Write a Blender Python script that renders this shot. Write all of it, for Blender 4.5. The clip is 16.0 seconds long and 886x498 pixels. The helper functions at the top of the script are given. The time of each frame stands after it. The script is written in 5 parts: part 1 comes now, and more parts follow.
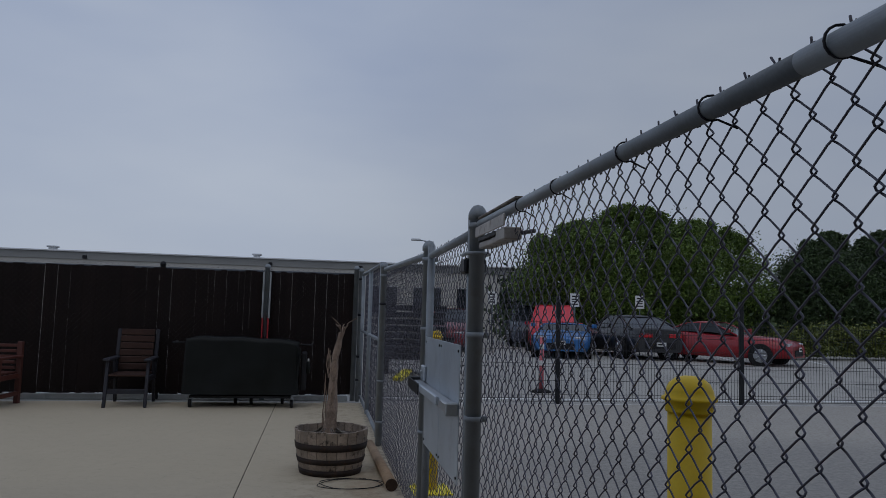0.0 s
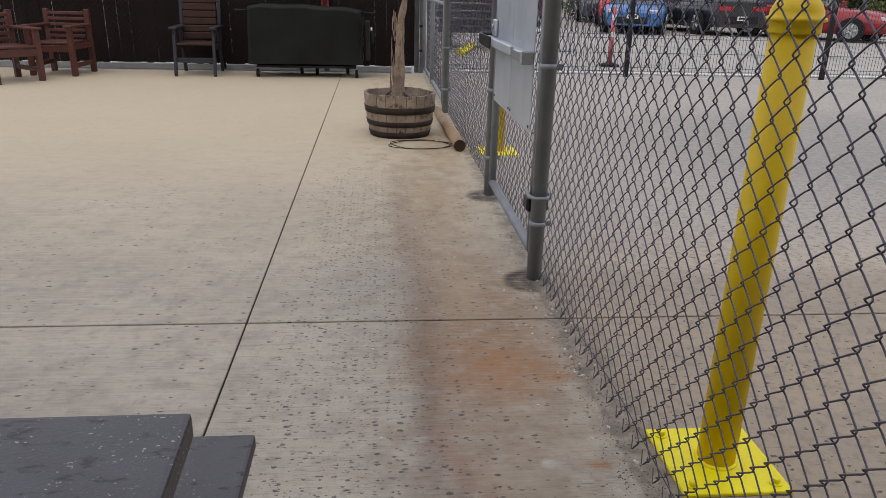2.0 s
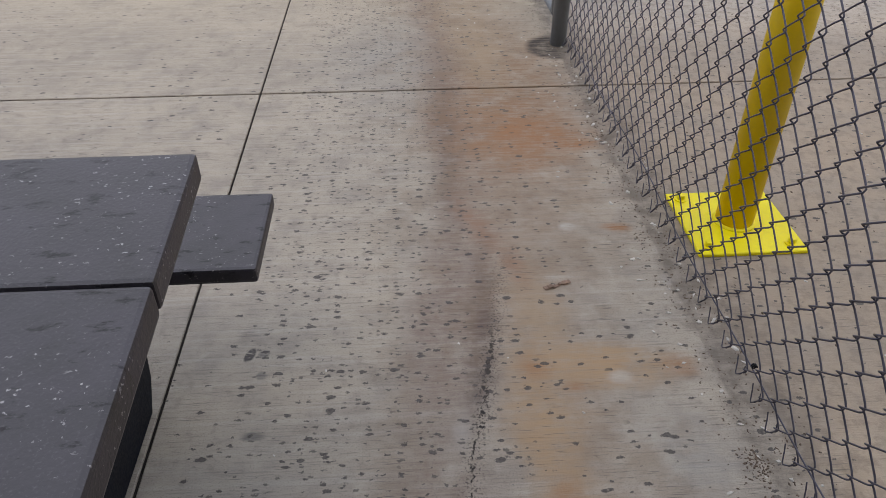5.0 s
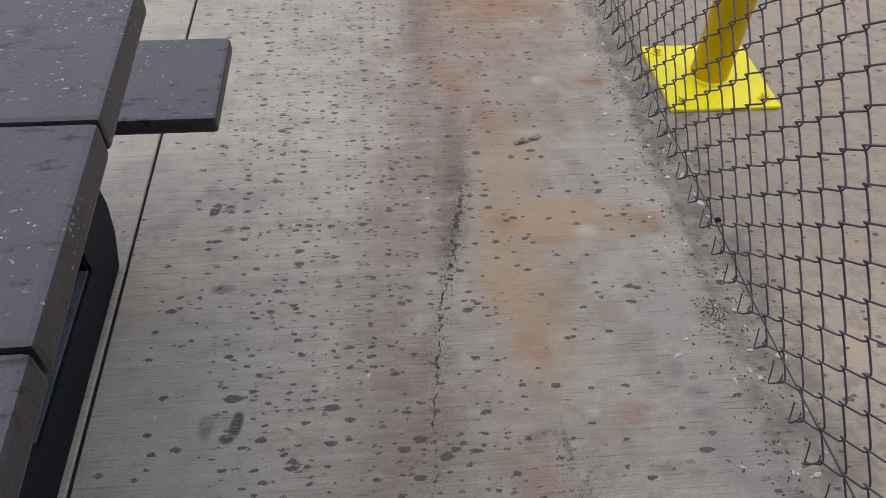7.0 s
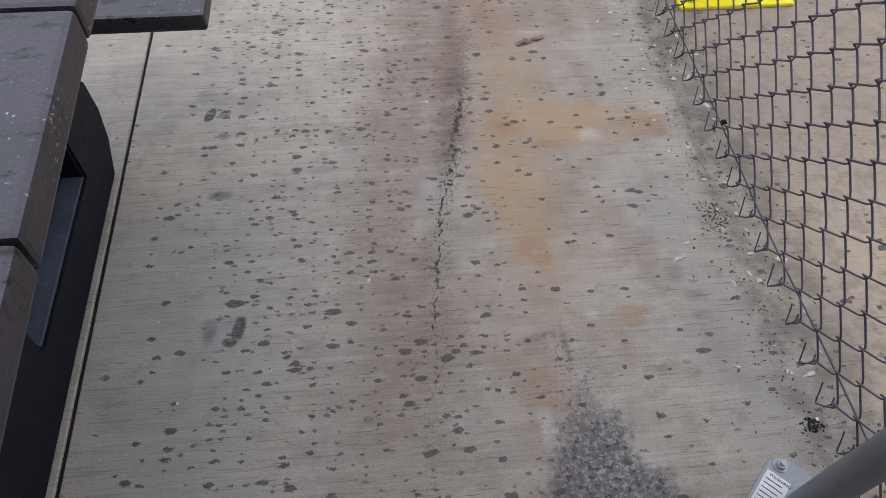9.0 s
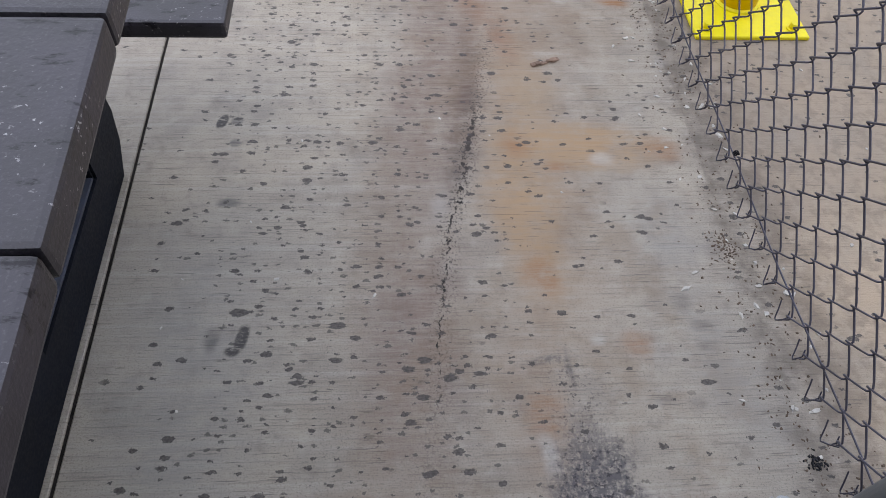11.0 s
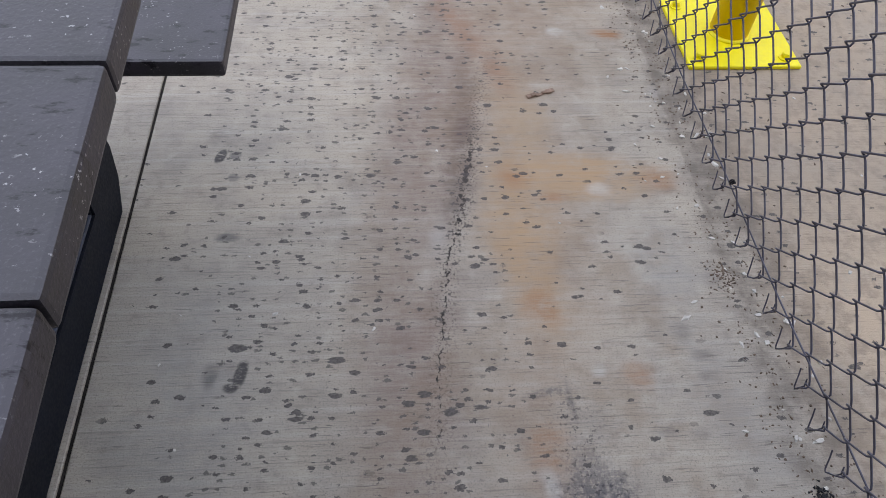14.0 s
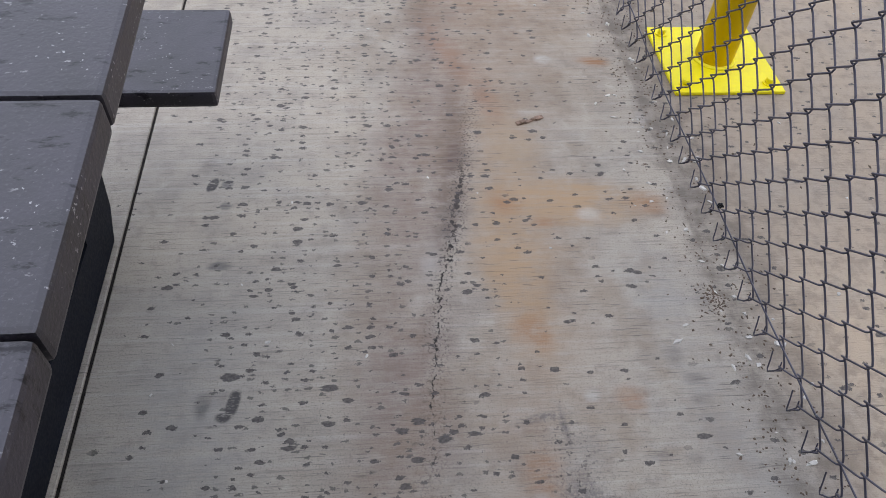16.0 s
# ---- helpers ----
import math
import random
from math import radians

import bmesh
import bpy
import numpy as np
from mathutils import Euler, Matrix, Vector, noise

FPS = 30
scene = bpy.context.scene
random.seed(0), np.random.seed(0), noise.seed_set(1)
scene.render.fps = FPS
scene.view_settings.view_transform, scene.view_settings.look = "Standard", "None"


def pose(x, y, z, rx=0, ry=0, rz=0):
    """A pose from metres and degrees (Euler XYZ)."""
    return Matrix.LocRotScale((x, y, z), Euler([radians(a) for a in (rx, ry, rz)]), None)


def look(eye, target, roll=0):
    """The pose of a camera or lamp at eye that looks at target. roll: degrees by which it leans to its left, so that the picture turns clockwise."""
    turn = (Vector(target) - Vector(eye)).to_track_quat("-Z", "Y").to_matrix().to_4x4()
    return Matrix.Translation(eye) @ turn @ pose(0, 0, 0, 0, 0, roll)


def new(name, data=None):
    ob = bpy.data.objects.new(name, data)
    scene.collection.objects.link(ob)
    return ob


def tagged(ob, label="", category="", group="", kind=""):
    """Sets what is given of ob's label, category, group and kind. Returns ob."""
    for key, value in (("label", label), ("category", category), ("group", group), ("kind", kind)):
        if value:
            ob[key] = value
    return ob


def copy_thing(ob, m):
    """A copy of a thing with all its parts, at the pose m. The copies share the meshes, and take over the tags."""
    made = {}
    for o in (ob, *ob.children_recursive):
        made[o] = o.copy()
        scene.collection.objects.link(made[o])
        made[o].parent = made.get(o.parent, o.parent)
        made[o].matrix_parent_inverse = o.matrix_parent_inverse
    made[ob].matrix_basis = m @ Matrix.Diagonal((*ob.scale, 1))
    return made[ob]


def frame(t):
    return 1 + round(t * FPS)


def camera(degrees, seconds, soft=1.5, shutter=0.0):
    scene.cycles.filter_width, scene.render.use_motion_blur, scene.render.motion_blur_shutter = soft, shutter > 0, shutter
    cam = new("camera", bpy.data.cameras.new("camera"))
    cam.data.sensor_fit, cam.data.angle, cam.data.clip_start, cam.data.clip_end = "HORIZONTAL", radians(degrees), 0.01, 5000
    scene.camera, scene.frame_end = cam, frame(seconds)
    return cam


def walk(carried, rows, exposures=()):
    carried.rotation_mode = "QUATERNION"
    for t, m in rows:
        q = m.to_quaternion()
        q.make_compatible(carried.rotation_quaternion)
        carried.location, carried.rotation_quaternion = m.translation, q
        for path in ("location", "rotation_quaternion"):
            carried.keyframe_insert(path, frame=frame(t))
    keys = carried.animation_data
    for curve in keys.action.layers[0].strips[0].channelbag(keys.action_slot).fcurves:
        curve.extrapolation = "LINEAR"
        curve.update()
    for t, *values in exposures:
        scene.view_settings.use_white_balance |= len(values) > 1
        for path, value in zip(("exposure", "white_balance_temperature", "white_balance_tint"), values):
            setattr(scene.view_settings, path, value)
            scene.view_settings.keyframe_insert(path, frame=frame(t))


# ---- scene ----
cam = camera(63.2, 16.0, soft=0.5)
PATH = [
    (0, (0.41, 1.251, 1.263), (0.742, 3.216, 1.439), 1.6),
    (0.2, (0.387, 1.241, 1.241), (0.691, 3.216, 1.332), 2.8),
    (0.5, (0.366, 1.225, 1.205), (0.651, 3.204, 1.155), 3.1),
    (0.8, (0.377, 1.253, 1.178), (0.635, 3.229, 1.009), 3.0),
    (1, (0.36, 1.243, 1.157), (0.627, 3.203, 0.864), 2.8),
    (1.2, (0.362, 1.255, 1.146), (0.587, 3.196, 0.722), 1.8),
    (1.5, (0.367, 1.256, 1.144), (0.566, 3.167, 0.59), 1.1),
    (1.8, (0.366, 1.257, 1.136), (0.548, 3.145, 0.503), 1.3),
    (2, (0.364, 1.263, 1.134), (0.544, 3.133, 0.449), 1.5),
    (2.5, (0.366, 1.273, 1.124), (0.546, 3.1, 0.33), 0.8),
    (2.8, (0.384, 1.269, 1.12), (0.557, 3.072, 0.271), 0.5),
    (3, (0.377, 1.266, 1.117), (0.548, 3.044, 0.218), 0.5),
    (3.5, (0.381, 1.271, 1.104), (0.565, 2.963, 0.054), 0.9),
    (4, (0.379, 1.272, 1.095), (0.506, 2.91, -0.046), 0.6),
    (4.2, (0.374, 1.277, 1.089), (0.473, 2.906, -0.066), 0.0),
    (6.3, (0.381, 1.277, 1.066), (0.52, 2.712, -0.319), 1.4),
    (6.5, (0.382, 1.276, 1.063), (0.528, 2.672, -0.362), 1.8),
    (7, (0.38, 1.278, 1.052), (0.55, 2.604, -0.436), 2.6),
    (7.5, (0.384, 1.278, 1.046), (0.534, 2.537, -0.5), 2.1),
    (8, (0.386, 1.275, 1.044), (0.546, 2.462, -0.558), 2.7),
    (8.5, (0.384, 1.276, 1.039), (0.514, 2.421, -0.595), 1.8),
    (9, (0.384, 1.275, 1.035), (0.535, 2.411, -0.604), 2.5),
    (9.2, (0.388, 1.275, 1.038), (0.544, 2.409, -0.602), 2.9),
    (11.3, (0.365, 1.291, 1.034), (0.522, 2.468, -0.575), 5.3),
    (11.5, (0.364, 1.293, 1.036), (0.512, 2.482, -0.566), 4.6),
    (12, (0.365, 1.294, 1.038), (0.517, 2.515, -0.539), 4.1),
    (12.5, (0.365, 1.295, 1.038), (0.529, 2.515, -0.539), 4.4),
    (13, (0.366, 1.297, 1.037), (0.527, 2.512, -0.543), 4.6),
    (13.5, (0.368, 1.296, 1.04), (0.535, 2.517, -0.535), 5.0),
    (14, (0.367, 1.296, 1.04), (0.532, 2.519, -0.534), 4.6),
    (14.5, (0.369, 1.295, 1.039), (0.541, 2.521, -0.531), 4.5),
    (15, (0.367, 1.294, 1.04), (0.553, 2.531, -0.52), 5.1),
    (15.5, (0.366, 1.293, 1.043), (0.548, 2.541, -0.51), 4.8),
    (16, (0.366, 1.294, 1.046), (0.556, 2.569, -0.483), 4.6),
]
EXPOSURE = [(0.0,-0.98,6600,10),(0.5,-0.8,6850,10),(1.0,-0.40,7500,13),(1.5,0.22,8000,14),(2.5,0.46,8100,15),(4.2,0.50,8000,15),(6.3,0.73,7800,15),(9.2,0.95,7550,15),(16.0,1.02,7400,15)]
walk(cam, [(t, look(eye, target, roll)) for t, eye, target, roll in PATH], EXPOSURE)

# ---- light ----
world = bpy.data.worlds.new("overcast_sky")
scene.world = world
world.use_nodes = True
wn, wl = world.node_tree.nodes, world.node_tree.links
wn.clear()
w_out = wn.new("ShaderNodeOutputWorld")
w_bg = wn.new("ShaderNodeBackground")
w_sky = wn.new("ShaderNodeTexSky")
w_sky.sky_type = "NISHITA"
w_sky.sun_disc = False
w_sky.sun_elevation, w_sky.sun_rotation = radians(58), radians(200)
w_sky.dust_density = 4.0
w_dim = wn.new("ShaderNodeMix")
w_dim.data_type, w_dim.blend_type = "RGBA", "MULTIPLY"
w_dim.inputs[0].default_value = 1.0
w_dim.inputs[7].default_value = (0.10, 0.10, 0.10, 1)
w_tc = wn.new("ShaderNodeTexCoord")
w_map = wn.new("ShaderNodeMapping")
w_map.inputs["Scale"].default_value = (1.3, 1.3, 4.0)
w_noise = wn.new("ShaderNodeTexNoise")
w_noise.inputs["Scale"].default_value = 1.15
w_noise.inputs["Detail"].default_value = 4.0
w_noise.inputs["Roughness"].default_value = 0.48
w_ramp = wn.new("ShaderNodeValToRGB")
w_ramp.color_ramp.elements[0].position, w_ramp.color_ramp.elements[0].color = 0.30, (0.56, 0.70, 1.02, 1)
w_ramp.color_ramp.elements[1].position, w_ramp.color_ramp.elements[1].color = 0.75, (0.88, 1.0, 1.22, 1)
w_sep = wn.new("ShaderNodeSeparateXYZ")
w_low = wn.new("ShaderNodeMapRange")
w_low.inputs["From Min"].default_value, w_low.inputs["From Max"].default_value = 0.0, 0.30
w_low.inputs["To Min"].default_value, w_low.inputs["To Max"].default_value = 0.35, 0.0
w_hor = wn.new("ShaderNodeMix")
w_hor.data_type = "RGBA"
w_hor.inputs[7].default_value = (0.98, 1.08, 1.20, 1)
w_mix = wn.new("ShaderNodeMix")
w_mix.data_type = "RGBA"
w_mix.inputs[0].default_value = 0.88
wl.new(w_tc.outputs["Generated"], w_map.inputs["Vector"])
wl.new(w_map.outputs["Vector"], w_noise.inputs["Vector"])
wl.new(w_noise.outputs["Fac"], w_ramp.inputs["Fac"])
w_dot = wn.new("ShaderNodeVectorMath")
w_dot.operation = "DOT_PRODUCT"
w_dot.inputs[1].default_value = (0.75, 0.66, 0.0)
w_side = wn.new("ShaderNodeMapRange")
w_side.interpolation_type = "SMOOTHSTEP"
w_side.inputs["From Min"].default_value, w_side.inputs["From Max"].default_value = 0.55, 1.0
w_side.inputs["To Min"].default_value, w_side.inputs["To Max"].default_value = 1.0, 0.74
w_heavy = wn.new("ShaderNodeMix")
w_heavy.data_type, w_heavy.blend_type = "RGBA", "MULTIPLY"
w_heavy.inputs[0].default_value = 1.0
wl.new(w_tc.outputs["Generated"], w_dot.inputs[0])
wl.new(w_dot.outputs["Value"], w_side.inputs["Value"])
wl.new(w_side.outputs["Result"], w_heavy.inputs[7])
wl.new(w_tc.outputs["Generated"], w_sep.inputs["Vector"])
wl.new(w_sep.outputs["Z"], w_low.inputs["Value"])
wl.new(w_low.outputs["Result"], w_hor.inputs[0])
wl.new(w_ramp.outputs["Color"], w_hor.inputs[6])
wl.new(w_sky.outputs["Color"], w_dim.inputs[6])
wl.new(w_dim.outputs[2], w_mix.inputs[6])
wl.new(w_hor.outputs[2], w_mix.inputs[7])
wl.new(w_mix.outputs[2], w_heavy.inputs[6])
wl.new(w_heavy.outputs[2], w_bg.inputs["Color"])
w_bg.inputs["Strength"].default_value = 1.0
wl.new(w_bg.outputs["Background"], w_out.inputs["Surface"])

sun_data = bpy.data.lights.new("sun", "SUN")
sun_data.energy, sun_data.angle, sun_data.color = 0.30, radians(30), (1.0, 0.96, 0.9)
sun = new("sun", sun_data)
sun.matrix_world = look((0, 0, 30), (6, 17, 0))


# ---- materials ----
class Nodes:
    """A small wrapper to write node materials in few lines."""

    def __init__(self, name):
        self.mat = bpy.data.materials.new(name)
        self.mat.use_nodes = True
        self.n, self.l = self.mat.node_tree.nodes, self.mat.node_tree.links
        self.bsdf = self.n["Principled BSDF"]

    def put(self, socket, value):
        if hasattr(value, "is_output"):
            self.l.new(value, socket)
        elif isinstance(value, (tuple, list)) and len(value) == 3 and socket.type == "RGBA":
            socket.default_value = (*value, 1)
        else:
            socket.default_value = value

    def math(self, op, a, b=0.0, clamp=False):
        k = self.n.new("ShaderNodeMath")
        k.operation, k.use_clamp = op, clamp
        self.put(k.inputs[0], a)
        self.put(k.inputs[1], b)
        return k.outputs[0]

    def vec(self, op, a, b=(0, 0, 0)):
        k = self.n.new("ShaderNodeVectorMath")
        k.operation = op
        self.put(k.inputs[0], a)
        self.put(k.inputs[1], b)
        return k.outputs["Value"] if op in ("LENGTH", "DISTANCE", "DOT_PRODUCT") else k.outputs["Vector"]

    def mix(self, f, a, b, blend="MIX"):
        k = self.n.new("ShaderNodeMix")
        k.data_type, k.blend_type = "RGBA", blend
        self.put(k.inputs[0], f)
        self.put(k.inputs[6], a)
        self.put(k.inputs[7], b)
        return k.outputs[2]

    def noise(self, v, scale, detail=4.0, rough=0.55, colour=False):
        k = self.n.new("ShaderNodeTexNoise")
        self.l.new(v, k.inputs["Vector"])
        k.inputs["Scale"].default_value = scale
        k.inputs["Detail"].default_value = detail
        k.inputs["Roughness"].default_value = rough
        return k.outputs["Color" if colour else "Fac"]

    def step(self, v, lo, hi, to_lo=0.0, to_hi=1.0):
        k = self.n.new("ShaderNodeMapRange")
        k.interpolation_type = "SMOOTHSTEP"
        self.put(k.inputs["Value"], v)
        k.inputs["From Min"].default_value, k.inputs["From Max"].default_value = lo, hi
        k.inputs["To Min"].default_value, k.inputs["To Max"].default_value = to_lo, to_hi
        return k.outputs["Result"]

    def place(self):
        return self.n.new("ShaderNodeNewGeometry").outputs["Position"]

    def own(self):
        return self.n.new("ShaderNodeTexCoord").outputs["Object"]

    def bump(self, height, strength, distance):
        k = self.n.new("ShaderNodeBump")
        k.inputs["Strength"].default_value, k.inputs["Distance"].default_value = strength, distance
        self.l.new(height, k.inputs["Height"])
        self.l.new(k.outputs["Normal"], self.bsdf.inputs["Normal"])

    def done(self, colour, rough, metal=0.0):
        self.put(self.bsdf.inputs["Base Color"], colour)
        self.put(self.bsdf.inputs["Roughness"], rough)
        self.put(self.bsdf.inputs["Metallic"], metal)
        return self.mat


def shade(c, k):
    return tuple(min(1.0, v * k) for v in c)


def surface(name, base, rough=0.6, metal=0.0, var=0.18, big=3.0, fine=90.0, bump=0.15, stain=None, amount=0.35, each=0.0):
    """A worn plain surface: cloudy tone, fine grain, optional stains of another colour."""
    k = Nodes(name)
    v = k.own()
    a, b = k.noise(v, big), k.noise(v, fine, 3.0)
    tone = k.math("ADD", k.math("MULTIPLY", a, 0.65), k.math("MULTIPLY", b, 0.35))
    c = k.mix(k.step(tone, 0.3, 0.7), shade(base, 1 - var), shade(base, 1 + var))
    if each:
        rnd = k.n.new("ShaderNodeObjectInfo").outputs["Random"]
        c = k.mix(k.math("MULTIPLY", rnd, each), c, shade(base, 0.45))
    if stain:
        c = k.mix(k.math("MULTIPLY", k.step(k.noise(v, big * 2.3, 6.0, 0.65), 0.52, 0.68), amount), c, stain)
    r = k.step(b, 0.2, 0.8, max(0.02, rough - 0.08), min(1, rough + 0.1))
    k.bump(b, bump, 0.004)
    if max(base) < 0.06:
        k.put(k.bsdf.inputs["Specular IOR Level"], 0.22)
    return k.done(c, r, metal)


GALV = surface("galvanised_steel", (0.24, 0.265, 0.285), 0.5, 0.3, 0.16, 6, 160, 0.1, (0.20, 0.20, 0.19), 0.5)
GALV_PALE = surface("pale_galvanised_plate", (0.34, 0.36, 0.36), 0.5, 0.3, 0.14, 9, 180, 0.1, (0.22, 0.2, 0.17), 0.5)
GALV_DARK = surface("weathered_galvanised_steel", (0.10, 0.115, 0.13), 0.55, 0.3, 0.2, 6, 160, 0.1, (0.10, 0.09, 0.08), 0.5)
WIRE = surface("weathered_fence_wire", (0.090, 0.088, 0.112), 0.45, 0.45, 0.25, 9, 200, 0.05, (0.09, 0.07, 0.06), 0.4)
TIE = surface("dark_tie_wire", (0.03, 0.03, 0.035), 0.5, 0.4, 0.2, 9, 200, 0.05)
ALU = surface("brushed_aluminium_sheet", (0.50, 0.55, 0.60), 0.42, 0.55, 0.10, 3, 220, 0.04, (0.36, 0.39, 0.42), 0.4)
STEEL = surface("stainless_bar", (0.42, 0.44, 0.46), 0.35, 0.7, 0.1, 5, 200, 0.03)
IRON = surface("black_iron", (0.02, 0.02, 0.022), 0.55, 0.2, 0.3, 8, 150, 0.1)
BLACK_METAL = surface("black_powder_coat", (0.012, 0.013, 0.016), 0.42, 0.0, 0.3, 10, 190, 0.08, (0.03, 0.03, 0.03), 0.5)
LEG_BLACK = surface("black_moulded_plastic", (0.0055, 0.0075, 0.013), 0.6, 0.0, 0.3, 10, 190, 0.08, (0.012, 0.012, 0.014), 0.5)
# sky reflection on the dusty ledge top is put into this lighter blue-grey
LEDGE = surface("dusty_sky_sheen_plastic", (0.045, 0.055, 0.078), 0.6, 0.0, 0.25, 25, 190, 0.08, (0.09, 0.09, 0.095), 0.5)
BARK_SCRAP = surface("curled_bark", (0.25, 0.17, 0.125), 0.9, 0, 0.4, 60, 300, 0.3)
RUBBER = surface("black_rubber", (0.018, 0.018, 0.018), 0.8, 0, 0.3, 9, 150, 0.1)
YELLOW = surface("yellow_plastic", (0.74, 0.50, 0.004), 0.5, 0, 0.07, 3, 150, 0.03, (0.55, 0.38, 0.02), 0.25)
YELLOW_PAINT = surface("bright_yellow_paint", (0.92, 0.80, 0.01), 0.5, 0, 0.06, 5, 120, 0.08, (0.75, 0.6, 0.02), 0.3)
COVER = surface("black_vinyl_cover", (0.007, 0.0085, 0.008), 0.5, 0, 0.3, 4, 90, 0.1)
CHAIR_RED = surface("red_brown_wood", (0.085, 0.022, 0.014), 0.55, 0, 0.25, 6, 60, 0.1)
CHAIR_DARK = surface("dark_brown_resin_wood", (0.05, 0.026, 0.020), 0.6, 0, 0.25, 6, 60, 0.1)
CHAIR_FRAME = surface("charcoal_chair_frame", (0.035, 0.035, 0.042), 0.55, 0, 0.25, 6, 60, 0.1)
SLAT = surface("dark_brown_plastic_slat", (0.0125, 0.0066, 0.0056), 0.7, 0, 0.3, 2, 60, 0.05, each=0.5)
SLAT_WIRE = surface("dark_coated_wire", (0.02, 0.015, 0.013), 0.5, 0.1, 0.3, 9, 200, 0.05)
WHITE = surface("white_paint", (0.68, 0.68, 0.66), 0.6, 0, 0.1, 3, 80, 0.05, (0.45, 0.44, 0.42), 0.4)
RED = surface("red_plastic", (0.42, 0.025, 0.03), 0.5, 0, 0.12, 4, 90, 0.05)
PINK = surface("sun_faded_red_plastic", (0.55, 0.13, 0.15), 0.55, 0, 0.2, 7, 90, 0.05)
BOX_PAINT = surface("stained_beige_enamel", (0.36, 0.33, 0.30), 0.5, 0, 0.2, 9, 90, 0.05, (0.12, 0.085, 0.06), 0.75)
WEATHERED = surface("weathered_board", (0.17, 0.145, 0.12), 0.8, 0, 0.4, 9, 70, 0.3, (0.05, 0.04, 0.03), 0.7)
STAVE = surface("grey_oak_stave", (0.30, 0.235, 0.18), 0.8, 0, 0.4, 6, 70, 0.35, (0.030, 0.020, 0.014), 0.95, each=0.45)
HOOP = surface("rusty_iron_hoop", (0.035, 0.026, 0.022), 0.7, 0.2, 0.35, 7, 90, 0.2, (0.10, 0.045, 0.02), 0.4)
SOIL = surface("dry_potting_soil", (0.06, 0.042, 0.03), 0.95, 0, 0.4, 20, 160, 0.6)
HUSK = surface("dry_palm_husk", (0.28, 0.205, 0.155), 0.85, 0, 0.4, 9, 50, 0.4, (0.10, 0.07, 0.05), 0.6)
POLE_WOOD = surface("peeled_wooden_pole", (0.34, 0.23, 0.14), 0.7, 0, 0.25, 6, 60, 0.15, (0.2, 0.12, 0.07), 0.5)
DARK_WOOD = surface("dark_end_grain", (0.05, 0.03, 0.02), 0.85, 0, 0.3, 30, 120, 0.2)
TAR = surface("asphalt", (0.35, 0.333, 0.302), 0.9, 0, 0.12, 0.35, 60, 0.3, (0.12, 0.12, 0.12), 0.5)
JOINT = surface("joint_dirt", (0.030, 0.026, 0.022), 0.95, 0, 0.4, 30, 200, 0.4)
STONE = surface("pale_chip", (0.55, 0.53, 0.48), 0.8, 0, 0.25, 30, 200, 0.2)
LEAF_BITS = surface("dry_bark_scrap", (0.12, 0.085, 0.060), 0.9, 0, 0.4, 40, 200, 0.3)
PARAPET = surface("grey_stucco", (0.22, 0.22, 0.21), 0.85, 0, 0.1, 0.3, 20, 0.1)
CAP = surface("pale_metal_coping", (0.55, 0.56, 0.57), 0.5, 0.2, 0.08, 0.4, 30, 0.05)
CREAM = surface("cream_stucco", (0.48, 0.46, 0.42), 0.85, 0, 0.1, 0.3, 20, 0.1)
BARK = surface("tree_bark", (0.08, 0.055, 0.04), 0.9, 0, 0.3, 6, 60, 0.5)
STICKER = surface("white_sticker", (0.72, 0.72, 0.72), 0.5, 0, 0.12, 20, 200, 0.02)
INK = surface("black_print", (0.02, 0.02, 0.02), 0.6, 0, 0.1, 20, 200, 0.02)
TAIL = surface("tail_lamp_red", (0.5, 0.01, 0.015), 0.2, 0, 0.1, 8, 90, 0.02)
LAMP = surface("clear_headlamp", (0.6, 0.62, 0.65), 0.15, 0.3, 0.1, 8, 90, 0.02)
RIM = surface("alloy_rim", (0.4, 0.41, 0.42), 0.3, 0.8, 0.1, 8, 90, 0.02)


def leaves(name, dark, light):
    k = Nodes(name)
    rnd = k.n.new("ShaderNodeNewGeometry").outputs["Random Per Island"]
    tone = k.math("ADD", k.math("MULTIPLY", rnd, 0.6), k.math("MULTIPLY", k.noise(k.place(), 0.9), 0.5))
    k.put(k.bsdf.inputs["Transmission Weight"], 0.0)
    k.put(k.bsdf.inputs["Subsurface Weight"], 0.0)
    return k.done(k.mix(k.step(tone, 0.25, 0.85), dark, light), 0.6)


LEAF = leaves("green_leaves", (0.038, 0.068, 0.010), (0.130, 0.205, 0.026))
LEAF_DARK = leaves("dark_green_leaves", (0.018, 0.032, 0.010), (0.062, 0.102, 0.030))
HEDGE = leaves("hedge_leaves", (0.035, 0.055, 0.010), (0.160, 0.180, 0.030))


def glass(name, colour):
    k = Nodes(name)
    k.put(k.bsdf.inputs["Specular IOR Level"], 0.35)
    return k.done(colour, 0.06)


GLASS = glass("dark_car_glass", (0.02, 0.024, 0.028))


def paint(name, colour):
    k = Nodes(name)
    k.put(k.bsdf.inputs["Coat Weight"], 0.35)
    k.put(k.bsdf.inputs["Coat Roughness"], 0.08)
    v = k.own()
    return k.done(k.mix(k.noise(v, 3.0), shade(colour, 0.85), shade(colour, 1.1)), 0.35)


